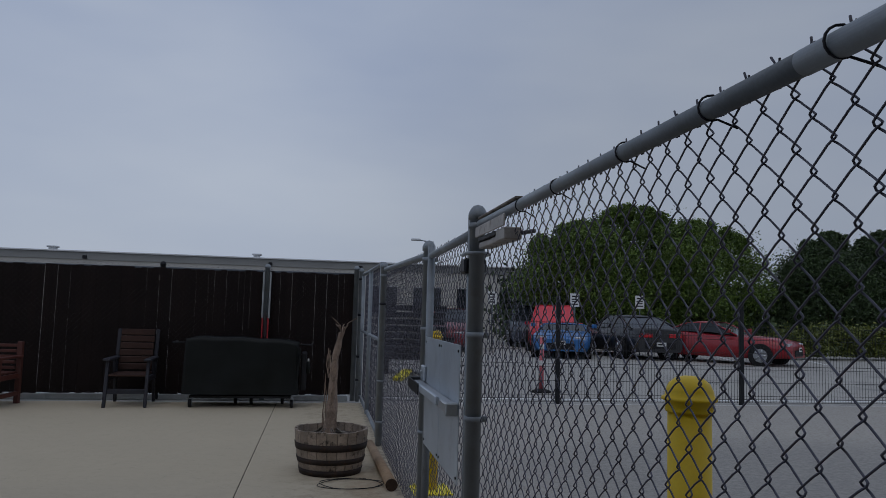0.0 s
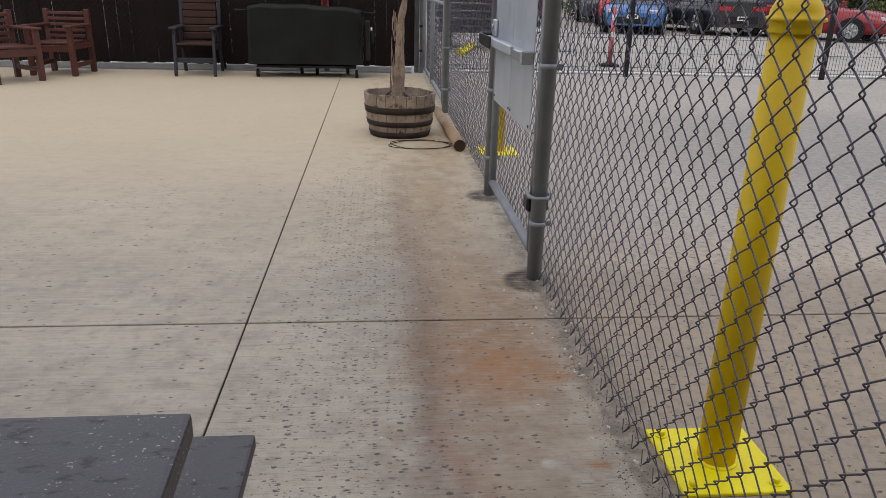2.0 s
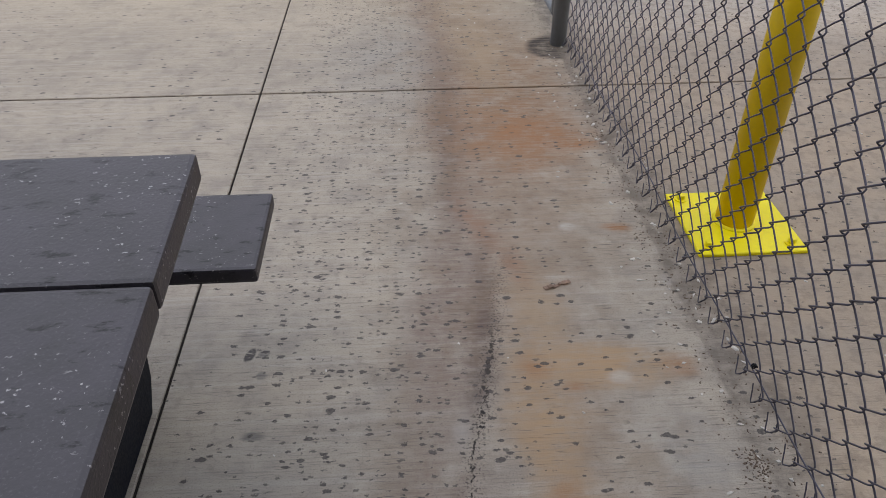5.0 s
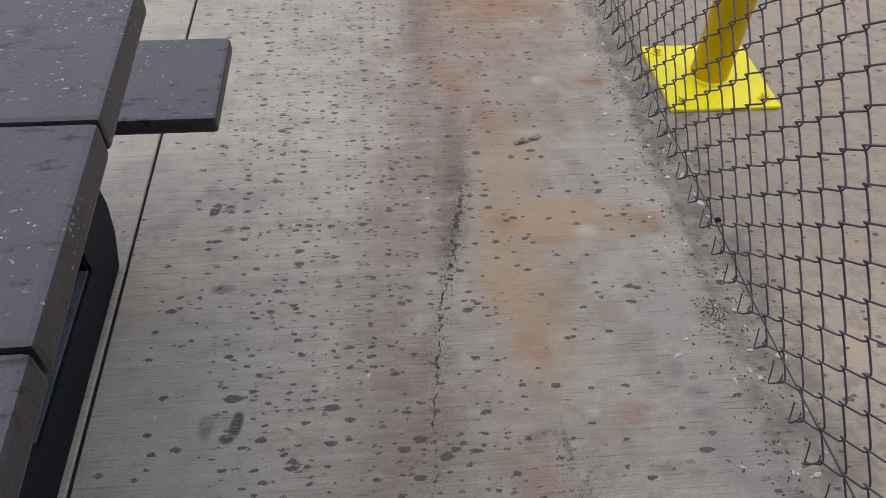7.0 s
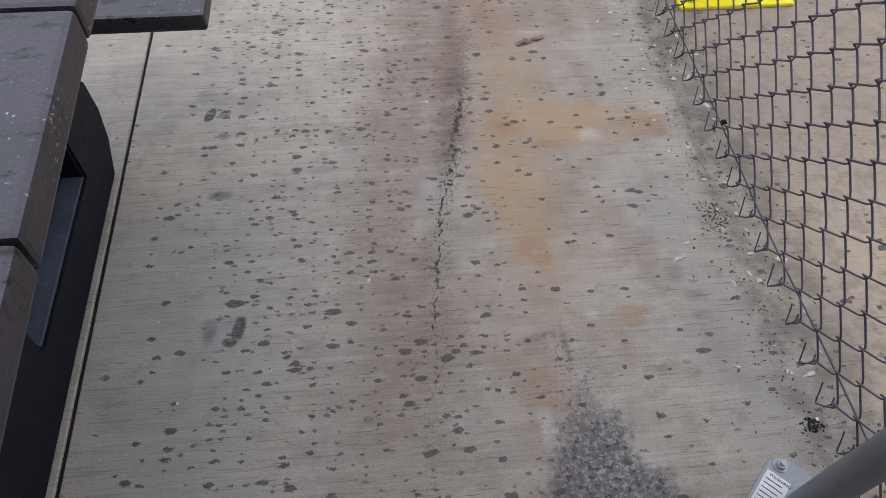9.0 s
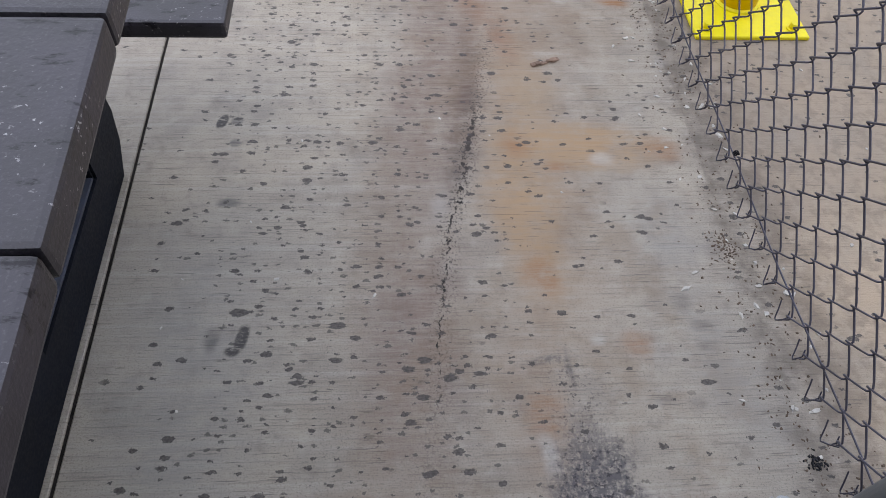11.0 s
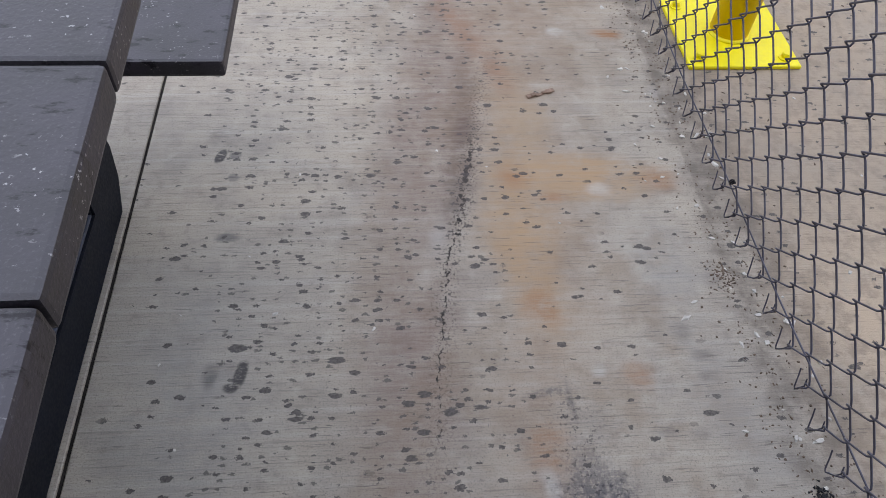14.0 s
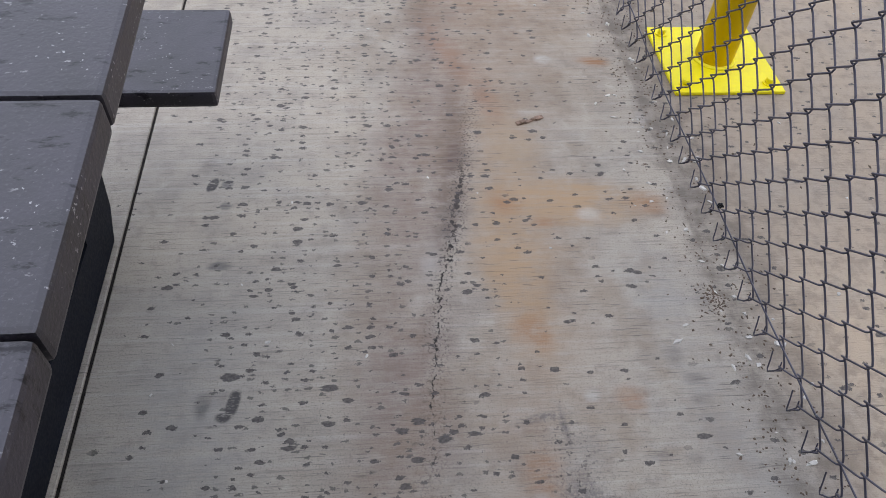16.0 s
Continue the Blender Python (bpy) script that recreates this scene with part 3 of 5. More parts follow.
def lathe(bm, profile, sides=32, at=(0, 0, 0), smooth=True):
    """Turn (radius, height) pairs round the z axis through at."""
    rings = []
    for r, z in profile:
        rings.append([bm.verts.new((at[0] + r * math.cos(2 * math.pi * i / sides), at[1] + r * math.sin(2 * math.pi * i / sides), at[2] + z)) for i in range(sides)])
    for lo, hi in zip(rings, rings[1:]):
        for i in range(sides):
            f = bm.faces.new((lo[i], lo[(i + 1) % sides], hi[(i + 1) % sides], hi[i]))
            f.smooth = smooth
    if profile[0][0] > 0:
        bm.faces.new(rings[0][::-1])
    if profile[-1][0] > 0:
        bm.faces.new(rings[-1])
    bmesh.ops.remove_doubles(bm, verts=bm.verts, dist=1e-5)
    return bm


def tubes(name, lines, r, sides=5, up=(1, 0, 0)):
    """One mesh of round wires along polylines (arrays of points)."""
    verts, faces, base = [], [], 0
    up = np.array(up, float)
    ang = np.arange(sides) * 2 * math.pi / sides
    for pts in lines:
        pts = np.asarray(pts, float)
        t = np.gradient(pts, axis=0)
        t /= np.linalg.norm(t, axis=1)[:, None] + 1e-12
        s = np.cross(t, up)
        bad = np.linalg.norm(s, axis=1) < 1e-4
        s[bad] = np.cross(t[bad], (0.0, 0.7, 0.7))
        s /= np.linalg.norm(s, axis=1)[:, None]
        q = np.cross(s, t)
        ring = pts[:, None, :] + r * (np.cos(ang)[None, :, None] * s[:, None, :] + np.sin(ang)[None, :, None] * q[:, None, :])
        n = len(pts)
        verts.append(ring.reshape(-1, 3))
        i, j = np.meshgrid(np.arange(n - 1), np.arange(sides), indexing="ij")
        a = base + i * sides + j
        b = base + i * sides + (j + 1) % sides
        faces.append(np.stack([a, b, b + sides, a + sides], -1).reshape(-1, 4))
        base += n * sides
    v, f = np.concatenate(verts), np.concatenate(faces)
    me = bpy.data.meshes.new(name)
    me.from_pydata(v.tolist(), [], f.tolist())
    me.polygons.foreach_set("use_smooth", np.ones(len(me.polygons), bool))
    me.update()
    return me


PITCH, RISE = 0.0722, 0.0751


def zigzag(y0, count, z0, rows, x, r, fine=True, pitch=PITCH, rise=RISE):
    """The woven wires of chain link in the plane x: each wire is a flattened coil that hooks round its neighbours,
    its strands that fall toward +y in front and those that rise toward +y behind."""
    lines = []
    amp, half = pitch / 4 + r * 1.9, rise / 2
    deep = 0.0046
    for i in range(count):
        c = y0 + (i + 0.5) * pitch / 2
        pts = []
        sway = random.uniform(-0.002, 0.002)
        lift = random.uniform(-0.001, 0.001)
        for j in range(rows * 2):
            s = 1 if (j + i) % 2 else -1
            z = z0 + j * half + lift
            w = -deep * s
            if fine:
                pts.append((x - w * 0.75 + sway, c + s * amp * 0.93, z - half * 0.085))
                pts.append((x - w * 0.1 + sway, c + s * amp * 1.02, z - half * 0.02))
                pts.append((x + w * 0.75 + sway, c + s * amp * 0.93, z + half * 0.085))
                pts.append((x + w + sway, c + s * amp * 0.62, z + half * 0.22))
                pts.append((x + w + sway, c - s * amp * 0.62, z + half * 0.78))
            else:
                pts.append((x + sway, c + s * amp, z))
        pts.append((x, c + (1 if i % 2 else -1) * amp, z0 + rows * rise))
        lines.append(pts)
    return lines


# ---- ground ----
bm = bmesh.new()
bmesh.ops.create_grid(bm, x_segments=24, y_segments=24, size=600)
ground = part("ground", bm, TAR)
ground.location = (0, 0, -0.030)
tagged(ground, "grey asphalt lot reaching away beyond the concrete", "ground", kind="structure")
pavement = thing("pavement", pose(0, 0, 0), "broom-finished concrete slabs with drip marks and rust stains", "pavement", kind="structure")
J, JY = 0.0032, 0.0052
for x0, x1 in ((-9.0, -0.1), (-0.1, 14.0)):
    for y0, y1 in ((-6.0, 3.612), (3.612, 11.30)):
        bm = boxed(x0 + J, y0 + JY, -0.028, x1 - J, y1 - JY, 0.0, bevel=0.002)
        part("slab", bm, CONCRETE, pavement)
for q in ((-0.1 - J, -6.0, -0.1 + J, 11.3), (-9.0, 3.612 - JY, 14.0, 3.612 + JY)):
    part("joint_dirt", boxed(q[0], q[1], -0.026 if q[0] > -1 else -0.027, q[2], q[3], -0.005 if q[0] > -1 else -0.006), JOINT, pavement, "dark dirt packed in the joint")

# unseen wall added behind the patio to block sky and dim the near slab
unseen_south_wall = part("unseen_south_wall", boxed(-9.0, -0.60, -0.03, 7.0, -0.30, 5.4, 0.01), PARAPET)
tagged(unseen_south_wall, "unseen plain grey wall added behind to dim the near slab", "wall", kind="structure")

# ---- chain-link fence along the slab ----
FX, RAIL, MX = 1.010, 1.595, 1.034
FOOT_Y, FOOT_Z = 0.0542, 0.028


def fence_post(bm, y, top, r=0.031, x=FX, dome=True):
    prof = [(r, 0.0), (r, top - 0.03)]
    if dome:
        prof += [(r + 0.006, top - 0.03), (r + 0.006, top - 0.005), (r * 0.92, top + 0.012), (r * 0.6, top + 0.024), (0.0, top + 0.03)]
    else:
        prof += [(0.0, top - 0.03)]
    return lathe(bm, prof, 20, (x, y, 0))


def band(bm, y, z, r=0.031, h=0.022, x=FX):
    lathe(bm, [(r + 0.0005, z - h / 2), (r + 0.0045, z - h / 2), (r + 0.0045, z + h / 2), (r + 0.0005, z + h / 2)], 18, (x, y, 0))
    box(bm, x + r, y - 0.006, z - h / 2, x + r + 0.022, y + 0.006, z + h / 2, 0.001)
    rod(bm, (x + r + 0.013, y - 0.014, z), (x + r + 0.013, y + 0.014, z), 0.005, 8)
    return bm


def barbs(y0, count, z, x, pitch=PITCH):
    """The twisted wire ends that stand over the top rail."""
    lines = []
    for i in range(count + 1):
        y = y0 + i * pitch
        dx, dy = random.uniform(-0.005, 0.005), random.uniform(0.004, 0.012)
        lines.append([(x, y - 0.004, z - 0.03), (x + 0.003, y + 0.003, z - 0.012), (x - 0.003, y - 0.003, z), (x + dx, y + dy, z + 0.020)])
        lines.append([(x, y + 0.004, z - 0.03), (x - 0.003, y - 0.003, z - 0.012), (x + 0.003, y + 0.003, z), (x + dx, y - dy * 0.7, z + 0.012)])
    return lines


def ring_tie(y, z, r, x=FX, tilt=0.012):
    pts = []
    for i in range(15):
        a = -0.6 + i / 14 * 2 * math.pi * 0.92
        pts.append((x + (r + 0.003) * math.cos(a), y + tilt * math.sin(a * 0.5), z + (r + 0.003) * math.sin(a)))
    pts.append((MX + 0.004, y - 0.02, z - r - 0.02))
    return pts


fence = thing("chain_link_fence", pose(0, 0, 0), "galvanised chain-link fence with pipe top rail and woven wire", "fence", kind="structure")
part_mesh("wire_mesh", tubes("wire_mesh", zigzag(FOOT_Y, 108, FOOT_Z, 21, MX, 0.0017), 0.0017, 6), WIRE, fence, "grey woven diamond wire")
part_mesh("barbed_end", tubes("barbed_end", barbs(FOOT_Y, 54, RAIL + 0.024, MX), 0.0019, 5), WIRE, fence)
# turned-up knuckles at the foot
knuckles = []
for i in range(55):
    y = FOOT_Y + i * PITCH
    u, v = random.uniform(-0.004, 0.004), random.uniform(-0.003, 0.003)
    tip = (MX - 0.010 + v, y + 0.008 + u, 0.009)
    knuckles.append([(MX - 0.004, y - 0.008, 0.034), (MX - 0.008, y + 0.001, 0.020), tip, (tip[0], tip[1] + 0.004, 0.012), (tip[0] + 0.004, tip[1] + 0.014, 0.026), (tip[0] + 0.006, tip[1] + 0.022, 0.038)])
    knuckles.append([(MX + 0.003, y + 0.008, 0.034), (MX, y + 0.001, 0.025), (MX - 0.006, y + 0.002, 0.017), (tip[0] + 0.002, tip[1] - 0.002, 0.012)])
part_mesh("knuckle", tubes("knuckle", knuckles, 0.0013, 5), WIRE, fence)
sag = [(MX + 0.004 + 0.003 * math.sin(y * 9), y, 0.052 + 0.008 * math.sin(y * 4.3 + 1.0)) for y in np.linspace(0.0, 3.95, 60)]
part_mesh("tension_wire", tubes("tension_wire", [sag], 0.0016, 6), WIRE, fence)
knot = [(MX + 0.004 + 0.004 * math.cos(a), 2.20 + 0.004 * a / 6, 0.058 + 0.005 * math.sin(a)) for a in np.linspace(0, 12, 26)]
part_mesh("wire_knot", tubes("wire_knot", [knot], 0.0018, 5), TIE, fence)
part("top_rail", rod(rodded((FX, -0.29, RAIL), (FX, 2.06, RAIL), 0.0178, 24), (FX, 2.055, RAIL), (FX, 3.94, RAIL + 0.012), 0.0170, 24), GALV, fence)
for y in (1.30, 1.63, 1.985, 2.275, 2.60, 3.02, 3.36):
    part_mesh("tie_wire", tubes("tie_wire", [ring_tie(y, RAIL + 0.003, 0.0178)], 0.0019, 6), TIE, fence)
post = part("latch_post", fence_post(bmesh.new(), 4.0, 1.66), GALV, fence)
for z in (1.605, 1.18, 0.86, 0.24):
    part("band", band(bmesh.new(), 4.0, z), GALV, post)
post = part("hinge_post", fence_post(bmesh.new(), 5.28, 1.64), GALV, fence)
for z in (1.56, 1.17, 0.60, 0.22):
    part("band", band(bmesh.new(), 5.28, z), GALV, post)
post = part("line_post", fence_post(bmesh.new(), 8.15, 1.70), GALV, fence)
for z in (1.60, 1.33, 0.60, 0.22):
    part("band", band(bmesh.new(), 8.15, z), TIE if z == 1.33 else GALV, post)
# the span beyond the gate
part_mesh("wire_mesh", tubes("wire_mesh", zigzag(5.30, 78, 0.012, 21, MX, 0.0017), 0.0017, 5), WIRE, fence)
part_mesh("barbed_end", tubes("barbed_end", barbs(5.30, 39, 1.615, MX), 0.0017, 4), WIRE, fence)
part("top_rail", rodded((FX, 5.30, 1.585), (FX + 0.01, 8.13, 1.66), 0.0205, 18), GALV, fence)
# the far bay, framed with middle and bottom rails
far_bay = thing("fence_gate", pose(0, 0, 0), "framed chain-link bay with middle and bottom rail", "gate", kind="structure")
for y in (8.28, 9.85, 11.32):
    part("upright", rodded((FX - 0.005, y, 0.06), (FX - 0.005, y, 1.74), 0.024, 14), GALV, far_bay)
for z, zz in ((0.09, 0.09), (0.98, 0.98), (1.72, 1.76)):
    part("rail", rodded((FX - 0.005, 8.28, z), (FX - 0.005, 11.32, zz), 0.019, 12), GALV, far_bay)
part_mesh("wire_mesh", tubes("wire_mesh", zigzag(8.30, 83, 0.09, 22, MX, 0.0018, False), 0.0018, 4), WIRE, far_bay)
end = part("end_post", fence_post(bmesh.new(), 11.46, 1.83, 0.03, 0.98), GALV, far_bay)
for z in (1.70, 1.20, 0.62, 0.30):
    part("clamp", band(bmesh.new(), 11.46, z, 0.03, 0.03, 0.98), TIE, end)

# ---- the pedestrian gate ----
gate = thing("pedestrian_gate", pose(0, 0, 0), "closed chain-link gate with metal push plates and exit bar", "gate", kind="structure")
for y in (4.085, 5.175):
    part("stile", rodded((FX, y, 0.10), (FX, y, 1.63 if y > 5 else 1.66), 0.021, 16), GALV, gate)
part("bottom_rail", rodded((FX, 4.085, 0.10), (FX, 5.175, 0.10), 0.021, 16), GALV, gate)
part("top_rail", rodded((FX, 4.085, 1.585), (FX, 5.175, 1.575), 0.019, 16), GALV, gate)
part_mesh("wire_mesh", tubes("wire_mesh", zigzag(4.09, 30, 0.10, 20, MX, 0.0017), 0.0017, 5), WIRE, gate)
part_mesh("barbed_end", tubes("barbed_end", barbs(4.10, 14, 1.60, MX), 0.0017, 4), WIRE, gate)
for y0, y1 in ((4.105, 4.562), (4.571, 5.03)):
    plate = part("push_plate", boxed(0.972, y0, 0.585, 0.976, y1, 1.135, 0.001), ALU, gate, "bare aluminium sheet")
    for yy in (y0 + 0.02, y1 - 0.02):
        for zz in (0.61, 1.11):
            part("screw", rodded((0.972, yy, zz), (0.968, yy, zz), 0.006, 8), IRON, plate)
bar = part("exit_bar", boxed(0.922, 4.12, 0.862, 0.968, 5.12, 0.902, 0.005), STEEL, gate, "stainless push bar with dark ends")
part("push_pad", boxed(0.908, 4.30, 0.872, 0.926, 4.95, 0.910, 0.004), ALU, bar)
part("end_cap", boxed(0.904, 5.12, 0.855, 0.97, 5.20, 0.915, 0.006), BLACK_METAL, bar)
part("side_cover", boxed(0.902, 4.80, 0.856, 0.9075, 5.119, 0.914, 0.002), BLACK_METAL, bar, "black side cover")
part("end_cap", boxed(0.916, 4.085, 0.856, 0.968, 4.12, 0.908, 0.005), STEEL, bar)
part("rear_bracket", boxed(0.955, 4.98, 0.905, 0.972, 5.08, 0.985, 0.006), ALU, bar)
part("bolt_head", rodded((0.955, 5.03, 0.95), (0.945, 5.03, 0.95), 0.012, 10), STEEL, bar)
for z in (1.45, 0.31):
    bm = boxed(0.965, 4.02, z - 0.03, 1.055, 4.10, z + 0.03, 0.008)
    lat = part("gate_latch", bm, BLACK_METAL, gate, "black latch block")
    ubar = [(0.972, 4.09, z + 0.045), (0.966, 3.99, z + 0.045), (0.985, 3.955, z + 0.045), (1.03, 3.955, z + 0.045), (1.055, 3.99, z + 0.045), (1.055, 4.06, z + 0.045)]
    part_mesh("strap", tubes("strap", [ubar], 0.008, 8, (0, 0, 1)), GALV, lat)
for z in (1.56, 1.17, 0.22):
    part("hinge", rod(rod(bmesh.new(), (FX, 5.28, z), (FX, 5.17, z), 0.010, 10), (FX, 5.225, z - 0.035), (FX, 5.225, z + 0.035), 0.011, 10), GALV_DARK, gate)

# control box under the rail beside the latch post
lock = thing("gate_lock_box", pose(0, 0, 0), "pale metal lock housing hung under the rail on a board", "lock box")
part("board", boxed(0.996, 3.40, 1.622, 1.024, 3.93, 1.632, 0.003), WEATHERED, lock, "stained old strip of board")
part("bracket", boxed(0.986, 3.50, 1.550, 0.992, 3.93, 1.590, 0.002), BOX_PAINT, lock)
part("housing", boxed(0.994, 3.52, 1.508, 1.055, 3.64, 1.549, 0.004), BOX_PAINT, lock, "pale grey box")
part("slot", boxed(0.992, 3.64, 1.534, 1.04, 3.90, 1.548, 0.001), IRON, lock)
part("armature", boxed(1.000, 3.64, 1.508, 1.050, 3.92, 1.532, 0.004), BOX_PAINT, lock)
part("conduit", rodded((1.05, 3.53, 1.530), (1.09, 3.49, 1.536), 0.007, 10), GALV_DARK, lock)


# ---- brace with foot plate and warning label ----
brace = thing("fence_brace_post", pose(0.930, 1.500, 0, 0, 0, -45), "grey steel post on a bolted foot plate with label", "post")
bm = boxed(-0.062, -0.062, 0.0, 0.062, 0.062, 0.009)
bmesh.ops.bevel(bm, geom=[e for e in bm.edges if abs(e.verts[0].co.z - e.verts[1].co.z) > 0.005], offset=0.016, segments=5, affect="EDGES")
bmesh.ops.bevel(bm, geom=[e for e in bm.edges if min(e.verts[0].co.z, e.verts[1].co.z) > 0.008], offset=0.002, segments=2, affect="EDGES")
part("foot_plate", bm, GALV_PALE, brace)
part("pole", rodded((0.0, 0.0, 0.009), (0.0, 0.0, 1.56), 0.0225, 24), GALV, brace)
for sx, sy in ((-1, 1), (-1, -1), (1, 1), (1, -1)):
    qx, qy = sx * 0.046, sy * 0.046
    bolt = part("anchor_bolt", rod(rodded((qx, qy, 0.009), (qx, qy, 0.0115), 0.0105, 18), (qx, qy, 0.0115), (qx, qy, 0.018), 0.0075, 6), STEEL, brace)
    part("stud", rodded((qx, qy, 0.017), (qx, qy, 0.024), 0.004, 10), STEEL, bolt)
part("warning_label", boxed(-0.058, -0.032, 0.0094, -0.022, 0.030, 0.0102), STICKER, brace, "white printed warning sticker")
txt = bpy.data.curves.new("warning_text", "FONT")
txt.body, txt.size, txt.extrude = "WARNING", 0.0068, 0.0001
txt_ob = new("warning_text", txt)
txt.materials.append(INK)
txt_ob.parent = brace
txt_ob.matrix_basis = pose(-0.053, 0.022, 0.0105)
for i in range(6):
    part("print_line", boxed(-0.055, 0.016 - i * 0.0075, 0.0103, -0.030 + 0.004 * (i % 2), 0.0173 - i * 0.0075, 0.0106), INK, brace)


# ---- bollards ----
def bollard(m, label):
    b = thing("bollard", m, label, "bollard", "yellow bollards")
    prof = [(0.0470, 0.010), (0.0470, 1.065)]
    part("sleeve", lathe(bmesh.new(), prof, 36), YELLOW, b)
    bm = lathe(bmesh.new(), [(0.0485, 1.060), (0.0515, 1.060), (0.0520, 1.064), (0.0520, 1.083), (0.0590, 1.085), (0.0602, 1.088), (0.0590, 1.092), (0.0530, 1.094)], 36)
    lathe(bm, [(0.0530, 1.094), (0.0515, 1.106), (0.0440, 1.122), (0.0310, 1.133), (0.0140, 1.138), (0, 1.139)], 36)
    part("cap", bm, YELLOW, b, "domed yellow cap with a rim")
    plate = part("base_plate", boxed(-0.137, -0.137, 0.0, 0.137, 0.137, 0.010, 0.002), YELLOW_PAINT, b, "square bright yellow foot plate")
    part("weld", lathe(bmesh.new(), [(0.054, 0.0095), (0.052, 0.013), (0.0472, 0.017)], 36), YELLOW_PAINT, plate)
    for sx in (-1, 1):
        for sy in (-1, 1):
            part("bolt", rod(rodded((sx * 0.105, sy * 0.105, 0.010), (sx * 0.105, sy * 0.105, 0.013), 0.016, 14), (sx * 0.105, sy * 0.105, 0.012), (sx * 0.105, sy * 0.105, 0.026), 0.010, 6), YELLOW_PAINT, plate)
    return b


near_bollard = bollard(pose(1.226, 2.752, 0, 0, 0, 0), "tall yellow bollard bolted down outside the fence")
copy_thing(near_bollard, pose(1.244, 6.43, 0))

# ---- picnic table ----
table = thing("picnic_table", pose(0, 0, 0), "charcoal recycled-plastic picnic table with pale flecks, damp", "table")
TOP, LEFT = 0.724, -1.72
for i, y1 in enumerate((1.909, 1.7075, 1.5125, 1.3175)):
    bm = boxed(LEFT, y1 - (0.1985 if i == 0 else 0.1925), TOP - 0.030, 0.176, y1, TOP, 0.005, segments=2)
    for v in bm.verts:
        v.co.x += (1.909 - v.co.y) * 0.040
    part("top_board", bm, BOARD, table)
for y0, y1 in ((2.148, 2.363), (0.72, 0.93)):
    part("bench_board", boxed(LEFT + 0.02, y0, 0.360, 0.148, y1, 0.388, 0.006, segments=2), BOARD, table)
for x in (-0.155, -1.42):
    bm = bmesh.new()
    inner = [(0.745, 0.0), (0.735, 0.06), (0.80, 0.17), (0.98, 0.25), (1.12, 0.40), (1.17, 0.69), (1.885, 0.69), (1.93, 0.42), (2.04, 0.25), (2.20, 0.235), (2.255, 0.18), (2.26, 0.115), (2.245, 0.055), (2.205, 0.0)]
    outer = [(0.745, 0.0), (0.735, 0.06), (0.80, 0.17), (0.98, 0.25), (1.12, 0.40), (1.17, 0.69), (1.795, 0.69), (1.795, 0.102), (2.115, 0.102), (2.115, 0.255), (2.20, 0.24), (2.262, 0.185), (2.268, 0.115), (2.252, 0.055), (2.21, 0.0)]
    for prof, xa, xb in ((inner, x - 0.035, x + 0.004), (outer, x + 0.004, x + 0.043)):
        a = [bm.verts.new((xa, y, z)) for y, z in prof]
        b = [bm.verts.new((xb, y, z)) for y, z in prof]
        bm.faces.new(a)
        bm.faces.new(b[::-1])
        for i in range(len(prof)):
            bm.faces.new((a[i], b[i], b[(i + 1) % len(prof)], a[(i + 1) % len(prof)]))
    bmesh.ops.recalc_face_normals(bm, faces=bm.faces)
    bmesh.ops.bevel(bm, geom=[e for e in bm.edges if min(e.verts[0].co.x, e.verts[1].co.x) > x + 0.04], offset=0.005, segments=2, affect="EDGES")
    leg = part("leg", bm, LEG_BLACK, table, "black moulded end frame")
    part("foot_ledge", boxed(x + 0.005, 1.797, 0.101, x + 0.040, 2.113, 0.106, 0.001), LEDGE, leg, "dusty ledge in the foot, sky sheen painted in blue-grey")
    for y0, y1 in ((2.10, 2.34), (0.68, 0.90)):
        part("bench_bracket", boxed(x - 0.03, y0, 0.18, x + 0.03, y1, 0.362, 0.01), LEG_BLACK, leg)
    part("top_bearer", boxed(x - 0.04, 1.12, 0.64, x + 0.04, 1.90, 0.695, 0.005), LEG_BLACK, leg)


# ---- loose bits on the slab ----
def scatter(name, count, place, size, material, label, category, flat=0.45):
    rnd = random.Random(len(name) * 7 + count)
    verts, faces = [], []
    for _ in range(count):
        cx, cy = place(rnd)
        r = size * rnd.uniform(0.4, 1.3)
        n = rnd.randint(4, 7)
        b = len(verts)
        st = rnd.uniform(0.6, 1.7)
        ang = rnd.uniform(0, math.pi)
        for lay, (k, h) in enumerate(((1.0, 0.0), (0.8, r * flat))):
            for i in range(n):
                a = 2 * math.pi * i / n
                rr = r * k * rnd.uniform(0.45, 1.35)
                u, v = rr * math.cos(a) * st, rr * math.sin(a) / st
                verts.append((cx + u * math.cos(ang) - v * math.sin(ang), cy + u * math.sin(ang) + v * math.cos(ang), h))
        for i in range(n):
            faces.append((b + i, b + (i + 1) % n, b + n + (i + 1) % n, b + n + i))
        faces.append(tuple(b + n + i for i in range(n)))
    me = bpy.data.meshes.new(name)
    me.from_pydata(verts, [], faces)
    ob = part_mesh(name, me, material)
    return tagged(ob, label, category, kind="stuff")


